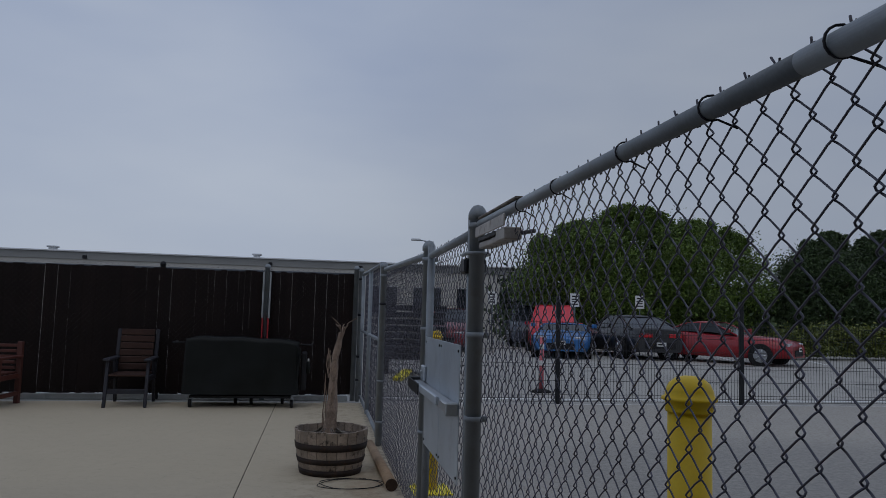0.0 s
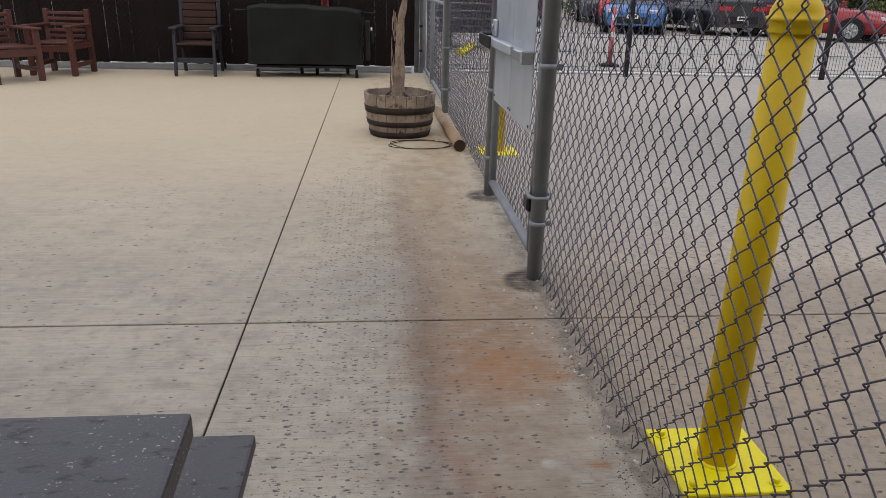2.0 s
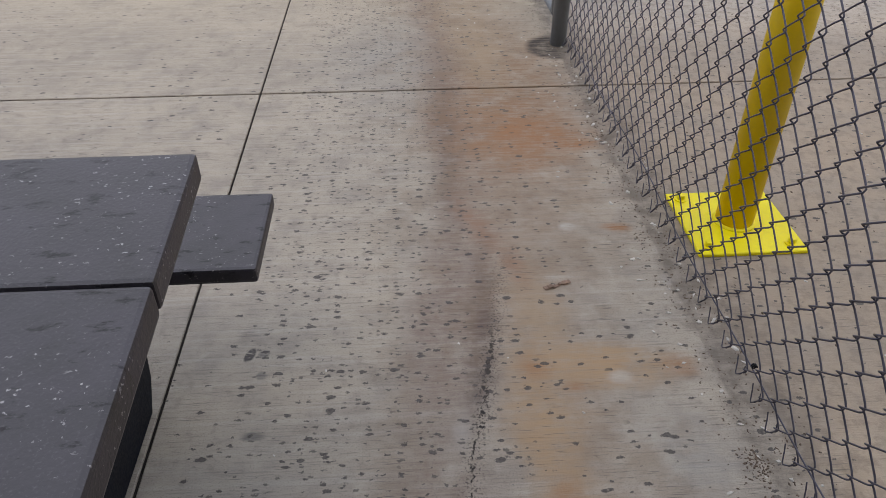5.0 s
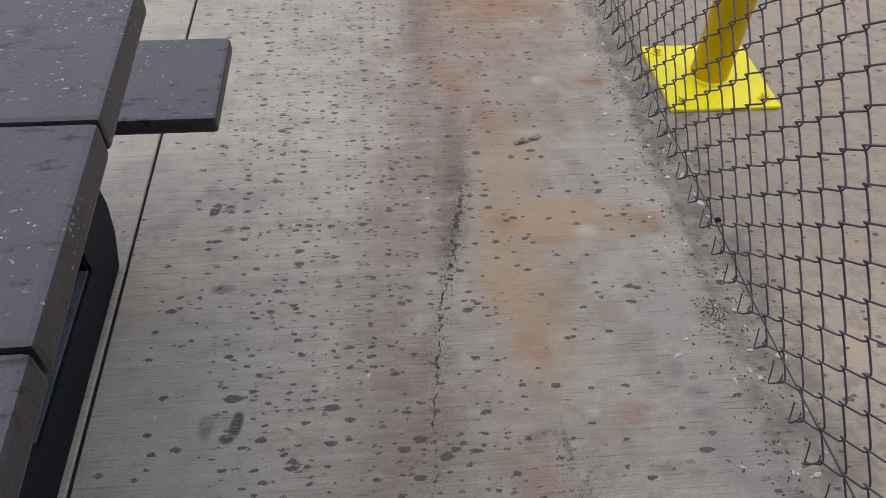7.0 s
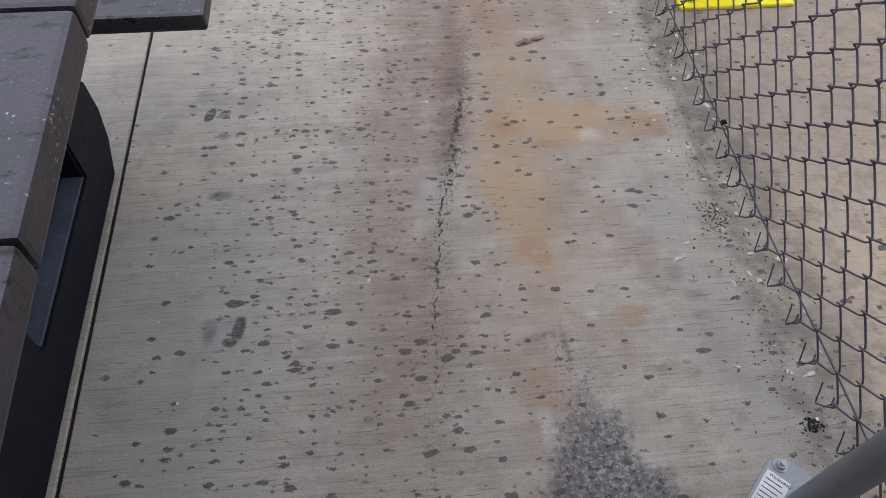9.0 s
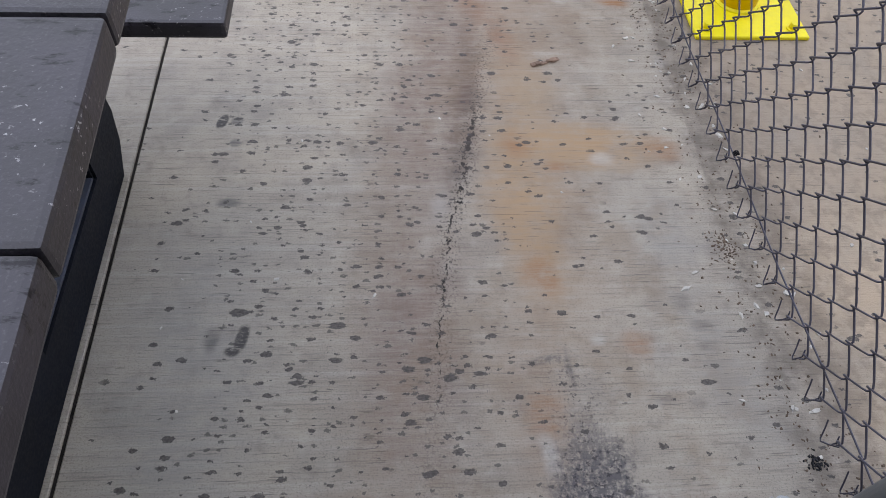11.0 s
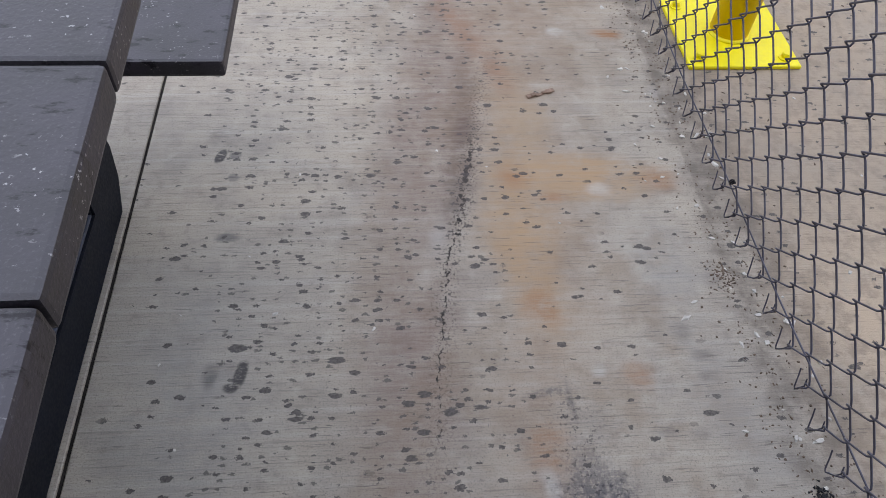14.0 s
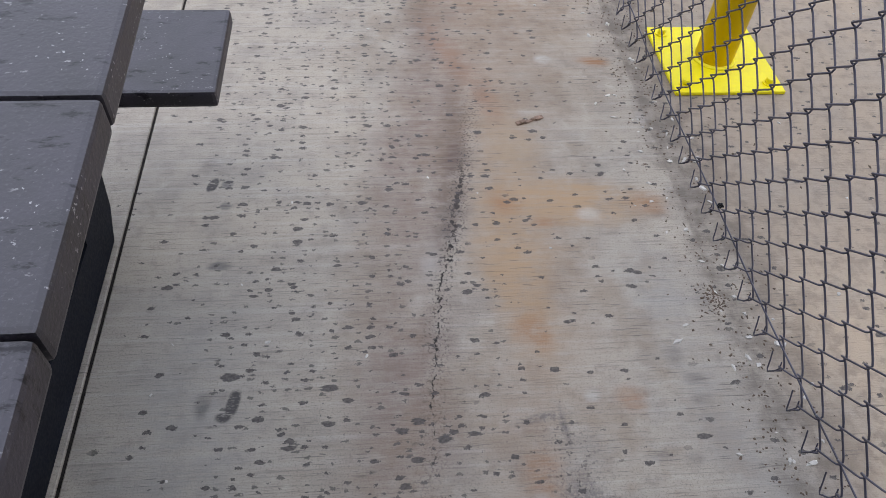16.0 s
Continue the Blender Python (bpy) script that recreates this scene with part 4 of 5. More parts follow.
scatter("paint_chips", 125, lambda r: (r.gauss(1.01, 0.055), r.uniform(1.35, 4.0)), 0.0054, STONE, "small white chips scattered along the fence foot", "debris")
scatter("white_flecks", 60, lambda r: (r.uniform(-0.05, 1.9), r.uniform(1.4, 5.0)), 0.0035, STONE, "tiny white flecks scattered over the concrete", "debris")
scatter("dry_crumbs", 1900, lambda r: (r.gauss(1.01, 0.045), r.uniform(1.25, 4.6)), 0.0021, LEAF_BITS, "dry brown crumbs lying along the fence foot", "debris")
scatter("leaf_litter", 90, lambda r: (r.gauss(0.985, 0.013), r.gauss(2.025, 0.016)), 0.0022, LEAF_BITS, "small heap of dry brown litter by the fence", "debris")
scatter("dark_clump", 45, lambda r: (r.gauss(1.006, 0.007), r.gauss(1.622, 0.006)), 0.0024, IRON, "black clump of dirt at the fence foot", "debris", 0.8)
scatter("outer_crumbs", 500, lambda r: (r.uniform(1.05, 2.4), r.uniform(1.2, 4.4)), 0.0028, LEAF_BITS, "dark dry crumbs on the concrete outside the fence", "debris")
bm = bmesh.new()
for i in range(7):
    a = -0.024 + i * 0.007
    box(bm, a, -0.004 + 0.0015 * math.sin(i * 2), 0.0, a + 0.010, 0.005 + 0.002 * math.cos(i), 0.005 + 0.003 * math.sin(i * 1.7), 0.0015, pose(0, 0, 0, 0, 0, 6 * math.sin(i)))
scrap = part("bark_scrap", bm, BARK_SCRAP)
scrap.data.transform(Matrix.Diagonal((1.35, 1.15, 0.85, 1)))
scrap.matrix_basis = pose(0.722, 2.533, 0, 0, 0, 22)
tagged(scrap, "small curled scrap of brown bark on concrete", "bark")

# ---- barrel planter with a dead palm ----
planter = thing("barrel_planter", pose(0.548, 7.10, 0), "half wooden barrel planter with dark iron hoops", "planter")
NST = 22
for i in range(NST):
    bm = bmesh.new()
    a0, a1 = 2 * math.pi * (i + 0.03) / NST, 2 * math.pi * (i + 0.97) / NST
    cols = []
    for r, z in ((0.235, 0.0), (0.262, 0.12), (0.280, 0.24), (0.288, 0.335 + 0.004 * math.sin(i * 5.1))):
        cols.append([bm.verts.new((rr * math.cos(a), rr * math.sin(a), z)) for rr, a in ((r, a0), (r, a1), (r - 0.022, a1), (r - 0.022, a0))])
    for lo, hi in zip(cols, cols[1:]):
        for j in range(4):
            bm.faces.new((lo[j], lo[(j + 1) % 4], hi[(j + 1) % 4], hi[j]))
    bm.faces.new(cols[0][::-1])
    bm.faces.new(cols[-1])
    part("stave", bm, STAVE, planter)
for z0, z1, r0, r1 in ((0.002, 0.048, 0.238, 0.249), (0.092, 0.132, 0.258, 0.268), (0.192, 0.242, 0.276, 0.284)):
    part("hoop", lathe(bmesh.new(), [(r0 - 0.003, z0), (r0 + 0.002, z0), (r1 + 0.002, z1), (r1 - 0.003, z1)], 44), HOOP, planter)
bm = lathe(bmesh.new(), [(0.264, 0.270), (0.20, 0.285), (0.10, 0.290), (0.0, 0.296)], 28)
part("soil", bm, SOIL, planter)
palm = thing("dead_palm", pose(0.525, 7.10, 0.285), "dry dead palm trunk with a frayed top in a barrel", "plant")
bm = bmesh.new()
prev = None
for j in range(15):
    u = j / 14
    z = u * 0.80
    r = (0.046 - 0.008 * u) * (1 - 0.45 * u) + 0.010 * math.exp(-((u - 0.18) / 0.12) ** 2) + 0.003 * math.sin(j * 2.3)
    cx, cy = 0.075 * u * u + 0.012 * math.sin(u * 6), 0.02 * math.sin(u * 4)
    ring = [bm.verts.new((cx + (r + 0.004 * math.sin(3 * i + j * 1.7)) * math.cos(2 * math.pi * i / 14), cy + (r + 0.004 * math.sin(2 * i + j)) * math.sin(2 * math.pi * i / 14), z)) for i in range(14)]
    if prev:
        for i in range(14):
            bm.faces.new((prev[i], prev[(i + 1) % 14], ring[(i + 1) % 14], ring[i]))
    prev = ring
bm.faces.new(prev)
part("trunk", bm, HUSK, palm)
rnd = random.Random(4)
fr = []
for i in range(11):
    a, s = rnd.uniform(0, 6.28), rnd.uniform(0.05, 0.14)
    fr.append([(0.075, 0.0, 0.77), (0.075 + 0.4 * s * math.cos(a), 0.4 * s * math.sin(a), 0.80 + s * 0.6), (0.075 + s * math.cos(a), s * math.sin(a), 0.81 + s * rnd.uniform(0.3, 1.0))])
part_mesh("frayed_fibre", tubes("frayed_fibre", fr, 0.0035, 4), HUSK, palm)
husks = []
for i in range(26):
    a, h = rnd.uniform(0, 6.28), rnd.uniform(0.0, 0.5)
    r0 = 0.050 - 0.03 * h
    husks.append([(r0 * math.cos(a) + 0.07 * h * h, r0 * math.sin(a), h), ((r0 + 0.006) * math.cos(a + 0.1), (r0 + 0.006) * math.sin(a + 0.1), h + 0.09), ((r0 + 0.004) * math.cos(a + 0.15), (r0 + 0.004) * math.sin(a + 0.15), h + 0.17)])
part_mesh("husk_fibre", tubes("husk_fibre", husks, 0.0035, 4), HUSK, palm)
roots = []
for i in range(24):
    a = rnd.uniform(0, 6.28)
    roots.append([(0.06 * math.cos(a), 0.06 * math.sin(a), 0.05), (0.10 * math.cos(a), 0.10 * math.sin(a), 0.022), (0.15 * math.cos(a + 0.2), 0.15 * math.sin(a + 0.2), 0.004)])
part_mesh("root_fibre", tubes("root_fibre", roots, 0.005, 4), WEATHERED, palm)

log = thing("wooden_pole", pose(0, 0, 0), "peeled wooden pole lying along the fence", "pole")
part("shaft", rodded((0.965, 6.44, 0.043), (0.925, 8.05, 0.040), 0.042, 16, 0.036), POLE_WOOD, log)
part("end_grain", rodded((0.9655, 6.425, 0.043), (0.965, 6.442, 0.043), 0.043, 16), DARK_WOOD, log)
loop = [[(0.69 + (0.235 - 0.012 * k) * math.cos(a + k) + 0.02 * math.sin(3 * a), 6.64 + (0.155 + 0.01 * k) * math.sin(a + k), 0.006 + 0.004 * k) for a in np.linspace(0, 6.1, 40)] for k in range(2)]
cable = part_mesh("cable_loop", tubes("cable_loop", loop, 0.0028, 6, (0, 0, 1)), IRON)
tagged(cable, "thin dark cable lying in a loop on concrete", "cable")


# ---- chairs ----
def slat_chair(m, label, wood, frame_mat, high):
    """An outdoor armchair that faces -y: slatted seat and back, flat arms."""
    c = thing("garden_chair", m, label, "chair", "patio chairs")
    w, back = (0.235, 0.95) if high else (0.25, 0.76)
    lean = 0.20 if high else 0.06
    seat_z = 0.38
    for s in (-1, 1):
        x = s * w
        if high:
            for (y0, z0), (y1, z1) in (((-0.34, 0.0), (-0.24, 0.56)), ((0.30, 0.0), (0.12, 0.56))):
                bm = boxed(-0.018, -0.028, 0, 0.018, 0.028, math.hypot(y1 - y0, z1 - z0), 0.005)
                bmesh.ops.transform(bm, matrix=Matrix.Translation((x, y0, z0)) @ pose(0, 0, 0, -math.degrees(math.atan2(y1 - y0, z1 - z0))), verts=bm.verts)
                part("leg", bm, frame_mat, c)
        else:
            part("leg", boxed(x - 0.03, -0.30, 0, x + 0.03, -0.24, 0.58, 0.006), frame_mat, c)
            part("leg", boxed(x - 0.03, 0.22, 0, x + 0.03, 0.28, back, 0.006), frame_mat, c)
            part("side_rail", boxed(x - 0.02, -0.25, 0.10, x + 0.02, 0.24, 0.15, 0.005), frame_mat, c)
        part("armrest", boxed(x - 0.045, -0.34, 0.56, x + 0.045, 0.26, 0.59, 0.008), frame_mat, c)
        part("seat_rail", boxed(x - 0.02, -0.28, seat_z - 0.07, x + 0.02, 0.26, seat_z - 0.01, 0.005), frame_mat, c)
    part("front_rail", boxed(-w, -0.29, 0.16 if high else 0.28, w, -0.26, 0.22 if high else 0.36, 0.005), frame_mat, c)
    for i in range(5):
        y = -0.29 + i * 0.108
        part("seat_slat", boxed(-w + 0.02, y, seat_z - 0.008, w - 0.02, y + 0.098, seat_z + 0.014, 0.005), wood, c)
    n = 6 if high else 5
    h0 = seat_z + 0.04
    step = (back - h0) / n
    for i in range(n):
        z = h0 + i * step
        y = 0.20 + lean * (z - h0)
        gap = 0.012 if high else 0.030
        part("back_slat", boxed(-w + 0.03, y, z, w - 0.03, y + 0.022, z + step - gap, 0.005), wood, c)
    for s in (-1, 1):
        bm = boxed(s * w - 0.022, 0.0, 0.0, s * w + 0.022, 0.03, back - seat_z, 0.005)
        bmesh.ops.transform(bm, matrix=Matrix.Translation((0, 0.225, seat_z)) @ pose(0, 0, 0, -math.degrees(lean)), verts=bm.verts)
        part("back_post", bm, wood if not high else frame_mat, c)
    return c


slat_chair(pose(-1.90, 11.02, 0, 0, 0, 3), "dark brown high-backed slatted chair on a charcoal frame", CHAIR_DARK, CHAIR_FRAME, True)
slat_chair(pose(-3.50, 10.82, 0, 0, 0, -4), "red-brown wooden armchair with a slatted back", CHAIR_RED, CHAIR_RED, False)
slat_chair(pose(-3.83, 10.05, 0, 0, 0, 52), "red-brown wooden armchair turned sideways beside its twin", CHAIR_RED, CHAIR_RED, False)

# ---- covered cart ----
cart = thing("covered_cart", pose(-0.52, 10.95, 0), "wheeled cart under a black vinyl cover", "cart")
bm = bmesh.new()
NX, NZ = 40, 14
rnd = random.Random(9)


def drape(u, v, side):
    x = -0.69 + 1.38 * u
    z = 0.875 - 0.705 * v
    y = side * (0.25 + 0.03 * v + 0.012 * math.sin(9 * u + 5 * v) * v + 0.02 * math.sin(4 * u + 2) * v + 0.01 * math.sin(23 * u) * v * v)
    return (x * (1 + 0.025 * v), y, z + (0.006 * math.sin(5 * u) - 0.02 * u + 0.006 * math.sin(17 * u)) * (1 - v) - 0.025 * abs(2 * u - 1) ** 6 * (1 - v))


front = [[bm.verts.new(drape(i / NX, j / NZ, -1)) for i in range(NX + 1)] for j in range(NZ + 1)]
rear = [[bm.verts.new(drape(i / NX, j / NZ, 1)) for i in range(NX + 1)] for j in range(NZ + 1)]
for g in (front, rear):
    for j in range(NZ):
        for i in range(NX):
            bm.faces.new((g[j][i], g[j][i + 1], g[j + 1][i + 1], g[j + 1][i]))
for i in range(NX):
    bm.faces.new((front[0][i], front[0][i + 1], rear[0][i + 1], rear[0][i]))
for j in range(NZ):
    for i in (0, NX):
        bm.faces.new((front[j][i], front[j + 1][i], rear[j + 1][i], rear[j][i]))
bmesh.ops.recalc_face_normals(bm, faces=bm.faces)
for f in bm.faces:
    f.smooth = True
part("cover", bm, COVER, cart)
part("lower_shelf", boxed(-0.62, -0.22, 0.12, 0.62, 0.22, 0.15, 0.004), IRON, cart)
for s in (-1, 1):
    part("handle", rod(rod(bmesh.new(), (s * 0.69, -0.16, 0.80), (s * 0.86, -0.16, 0.80), 0.011, 8), (s * 0.86, -0.16, 0.80), (s * 0.86, 0.16, 0.80), 0.011, 8), IRON, cart)
for x, y in ((-0.61, -0.18), (0.63, -0.18), (-0.1, 0.2), (0.1, 0.2), (0.5, 0.2)):
    w = part("caster", rodded((x - 0.018, y, 0.05), (x + 0.018, y, 0.05), 0.05, 20), RUBBER, cart)
    part("fork", box(boxed(x - 0.026, y - 0.02, 0.04, x - 0.020, y + 0.02, 0.13, 0.001), x + 0.020, y - 0.02, 0.04, x + 0.026, y + 0.02, 0.13, 0.001), STEEL, w)
    part("hub", rodded((x - 0.020, y, 0.045), (x + 0.020, y, 0.045), 0.015, 12), STEEL, w)
part("side_panel", boxed(0.735, -0.20, 0.22, 0.80, 0.12, 0.70, 0.01), IRON, cart)
part("side_bracket", boxed(0.68, -0.06, 0.62, 0.74, 0.02, 0.66, 0.004), IRON, cart)
part("cover_fold", boxed(0.655, -0.30, 0.42, 0.675, -0.272, 0.80, 0.006, pose(0, 0, 0, 0, 4, 0)), COVER, cart)
bottle = thing("hanging_bottle", pose(0.30, 10.80, 0.43), "dark bottle hanging beside the covered cart", "bottle")
part("body", lathe(bmesh.new(), [(0.0, 0), (0.028, 0.004), (0.03, 0.10), (0.022, 0.14), (0.012, 0.16)], 14), COVER, bottle)
part("neck", lathe(bmesh.new(), [(0.013, 0.158), (0.013, 0.19), (0.0, 0.195)], 12), WHITE, bottle)

# ---- slatted privacy fence at the end ----
SY, STOP = 11.56, 1.775
slat_fence = thing("privacy_fence", pose(0, 0, 0), "chain-link fence filled with dark brown upright slats", "fence", kind="structure")
part("top_rail", rodded((-9.0, SY + 0.03, STOP - 0.03), (0.93, SY + 0.03, STOP - 0.01), 0.021, 12), GALV_DARK, slat_fence)
part_mesh("wire_mesh", tubes("wire_mesh", [[(q[1], SY - 0.014 + (q[0]), q[2]) for q in line] for line in zigzag(-9.0, 272, 0.075, 23, 0.0, 0.0016, False)], 0.0016, 4, (0, 1, 0)), SLAT_WIRE, slat_fence)
for x, top, r in ((-8.6, 1.80, 0.03), (-5.2, 1.80, 0.03), (-1.72, 1.83, 0.035)):
    part("post", fence_post(bmesh.new(), SY + 0.05, top, r, x), IRON, slat_fence)
for x, top in ((-0.315, 1.84), (0.915, 1.86)):
    p = part("pipe_post", fence_post(bmesh.new(), SY - 0.05, top, 0.035, x), GALV, slat_fence, "bare galvanised pipe post")
    if x < 0:
        for s in (-1, 1):
            part("red_edging", boxed(x + s * 0.038 - 0.008, SY - 0.10, 0.70, x + s * 0.038 + 0.008, SY - 0.05, 1.12, 0.003), RED, p, "red edging strip")
            part("pale_edging", boxed(x + s * 0.045 - 0.012, SY - 0.075, 1.12, x + s * 0.045 + 0.012, SY - 0.05, 1.76, 0.003), GALV_PALE, p)
slat_me = bpy.data.meshes.new("slat")
bm = boxed(-0.0401, -0.003, 0.0, 0.0401, 0.003, 1.69, 0.001)
bm.to_mesh(slat_me)
bm.free()
rnd = random.Random(21)
for i in range(118):
    s = part_mesh("slat", slat_me, SLAT, slat_fence)
    s.matrix_basis = pose(-8.55 + i * 0.0805 , SY + (0.002 if i % 2 else -0.002), 0.075 + rnd.uniform(-0.012, 0.012), 0, rnd.uniform(-0.055, 0.055), rnd.uniform(-2, 2))
kerb = part("kerb", boxed(-9.0, SY + 0.14, -0.03, 0.86, SY + 0.24, 0.055, 0.01), WHITE)
tagged(kerb, "pale concrete kerb behind the slatted fence", "kerb", kind="structure")

# ---- the car park beyond ----
for y0, y1, x0 in ((11.31, 11.42, 1.2), (11.95, 12.08, 1.2)):
    line = part("painted_line", boxed(x0, y0, -0.034, 40.0, y1, -0.012, 0.0), WHITE)
    tagged(line, "thin white painted line on the asphalt", "line", kind="structure")
for x in (4.5, 7.4, 10.3, 13.2, 16.1, 19.0):
    bm = boxed(-0.05, 0, -0.034, 0.05, 4.6, -0.024)
    s = part("stall_line", bm, WHITE)
    s.matrix_basis = pose(x, 21.6, 0, 0, 0, -20)
    tagged(s, "faded white parking stall line", "line", "stall lines", "structure")

# welded wire fence with black posts
lot_fence = thing("welded_wire_fence", pose(0, 0, -0.03), "low black welded-wire fence on square posts", "fence", kind="structure")
LY = 11.46
for x in (0.95 + 2.935 * i for i in range(0, 6)):
    if x < 3:
        continue
    p = part("post", boxed(x - 0.03, LY - 0.03, 0, x + 0.03, LY + 0.03, 1.58, 0.004), BLACK_METAL, lot_fence)
    part("post_foot", boxed(x - 0.07, LY - 0.07, 0, x + 0.07, LY + 0.07, 0.012, 0.002), BLACK_METAL, p)
wires = []
for x in np.arange(1.3, 15.6, 0.05):
    wires.append([(x, LY, 0.05), (x, LY, 1.22)])
for z in (0.05, 0.10, 0.15, 0.35, 0.55, 0.60, 0.80, 1.00, 1.05, 1.20):
    wires.append([(1.3, LY, z), (15.6, LY, z)])
part_mesh("wire_panel", tubes("wire_panel", wires, 0.0028, 4, (0, 1, 0)), BLACK_METAL, lot_fence)

marker = thing("marker_post", pose(4.16, 13.1, -0.03), "sun-faded red marker post on a dark rubber foot", "post")
part("tube", rodded((0, 0, 0.03), (0, 0, 0.92), 0.038, 14), PINK, marker)
part("foot", lathe(bmesh.new(), [(0.17, 0), (0.16, 0.03), (0.06, 0.06), (0.0, 0.065)], 18), RUBBER, marker)
for z in (0.45, 0.72):
    part("reflective_band", lathe(bmesh.new(), [(0.039, z), (0.0395, z + 0.005), (0.0395, z + 0.08), (0.039, z + 0.085)], 16), WHITE, marker)


# ---- cars ----
SHAPES = {
    "sports": (4.45, 0.92, 0.30, [(-0.5, .50, .80), (-.44, .55, .90), (-.25, .58, .93), (0.0, .58, .86), (.18, .57, .84), (.36, .54, .80), (.47, .50, .70), (.5, .46, .58)],
               [(-.34, .90, .02), (-.20, 1.20, .22), (-.02, 1.24, .22), (.16, .86, .02)]),
    "roadster": (4.1, 0.90, 0.31, [(-0.5, .50, .76), (-.44, .55, .84), (-.25, .58, .86), (0.0, .58, .83), (.18, .57, .82), (.36, .54, .78), (.47, .50, .68), (.5, .46, .58)],
                 [(-.20, .85, .02), (-.06, 1.02, .16), (.02, 1.04, .16), (.16, .83, .02)]),
    "coupe": (4.85, 0.95, 0.34, [(-0.5, .56, .92), (-.47, .60, 1.00), (-.25, .62, 1.0), (0.0, .60, .96), (.18, .58, .94), (.40, .52, .86), (.48, .46, .72), (.5, .42, .58)],
              [(-.42, .99, .02), (-.22, 1.33, .2), (-.02, 1.38, .2), (.17, .95, .02)]),
    "sedan": (4.5, 0.90, 0.33, [(-0.5, .55, .90), (-.46, .60, .98), (-.25, .62, 1.0), (0.0, .60, .97), (.2, .58, .95), (.40, .52, .84), (.48, .46, .70), (.5, .42, .56)],
              [(-.45, .98, .02), (-.30, 1.38, .18), (-.02, 1.45, .18), (.20, .95, .02)]),
    "suv": (4.6, 0.93, 0.36, [(-0.5, .60, 1.02), (-.48, .64, 1.08), (-.25, .66, 1.08), (0.0, .64, 1.06), (.2, .62, 1.04), (.42, .56, .98), (.48, .5, .84), (.5, .46, .66)],
            [(-.48, 1.08, .02), (-.42, 1.62, .14), (-.02, 1.70, .14), (.22, 1.04, .02)]),
}


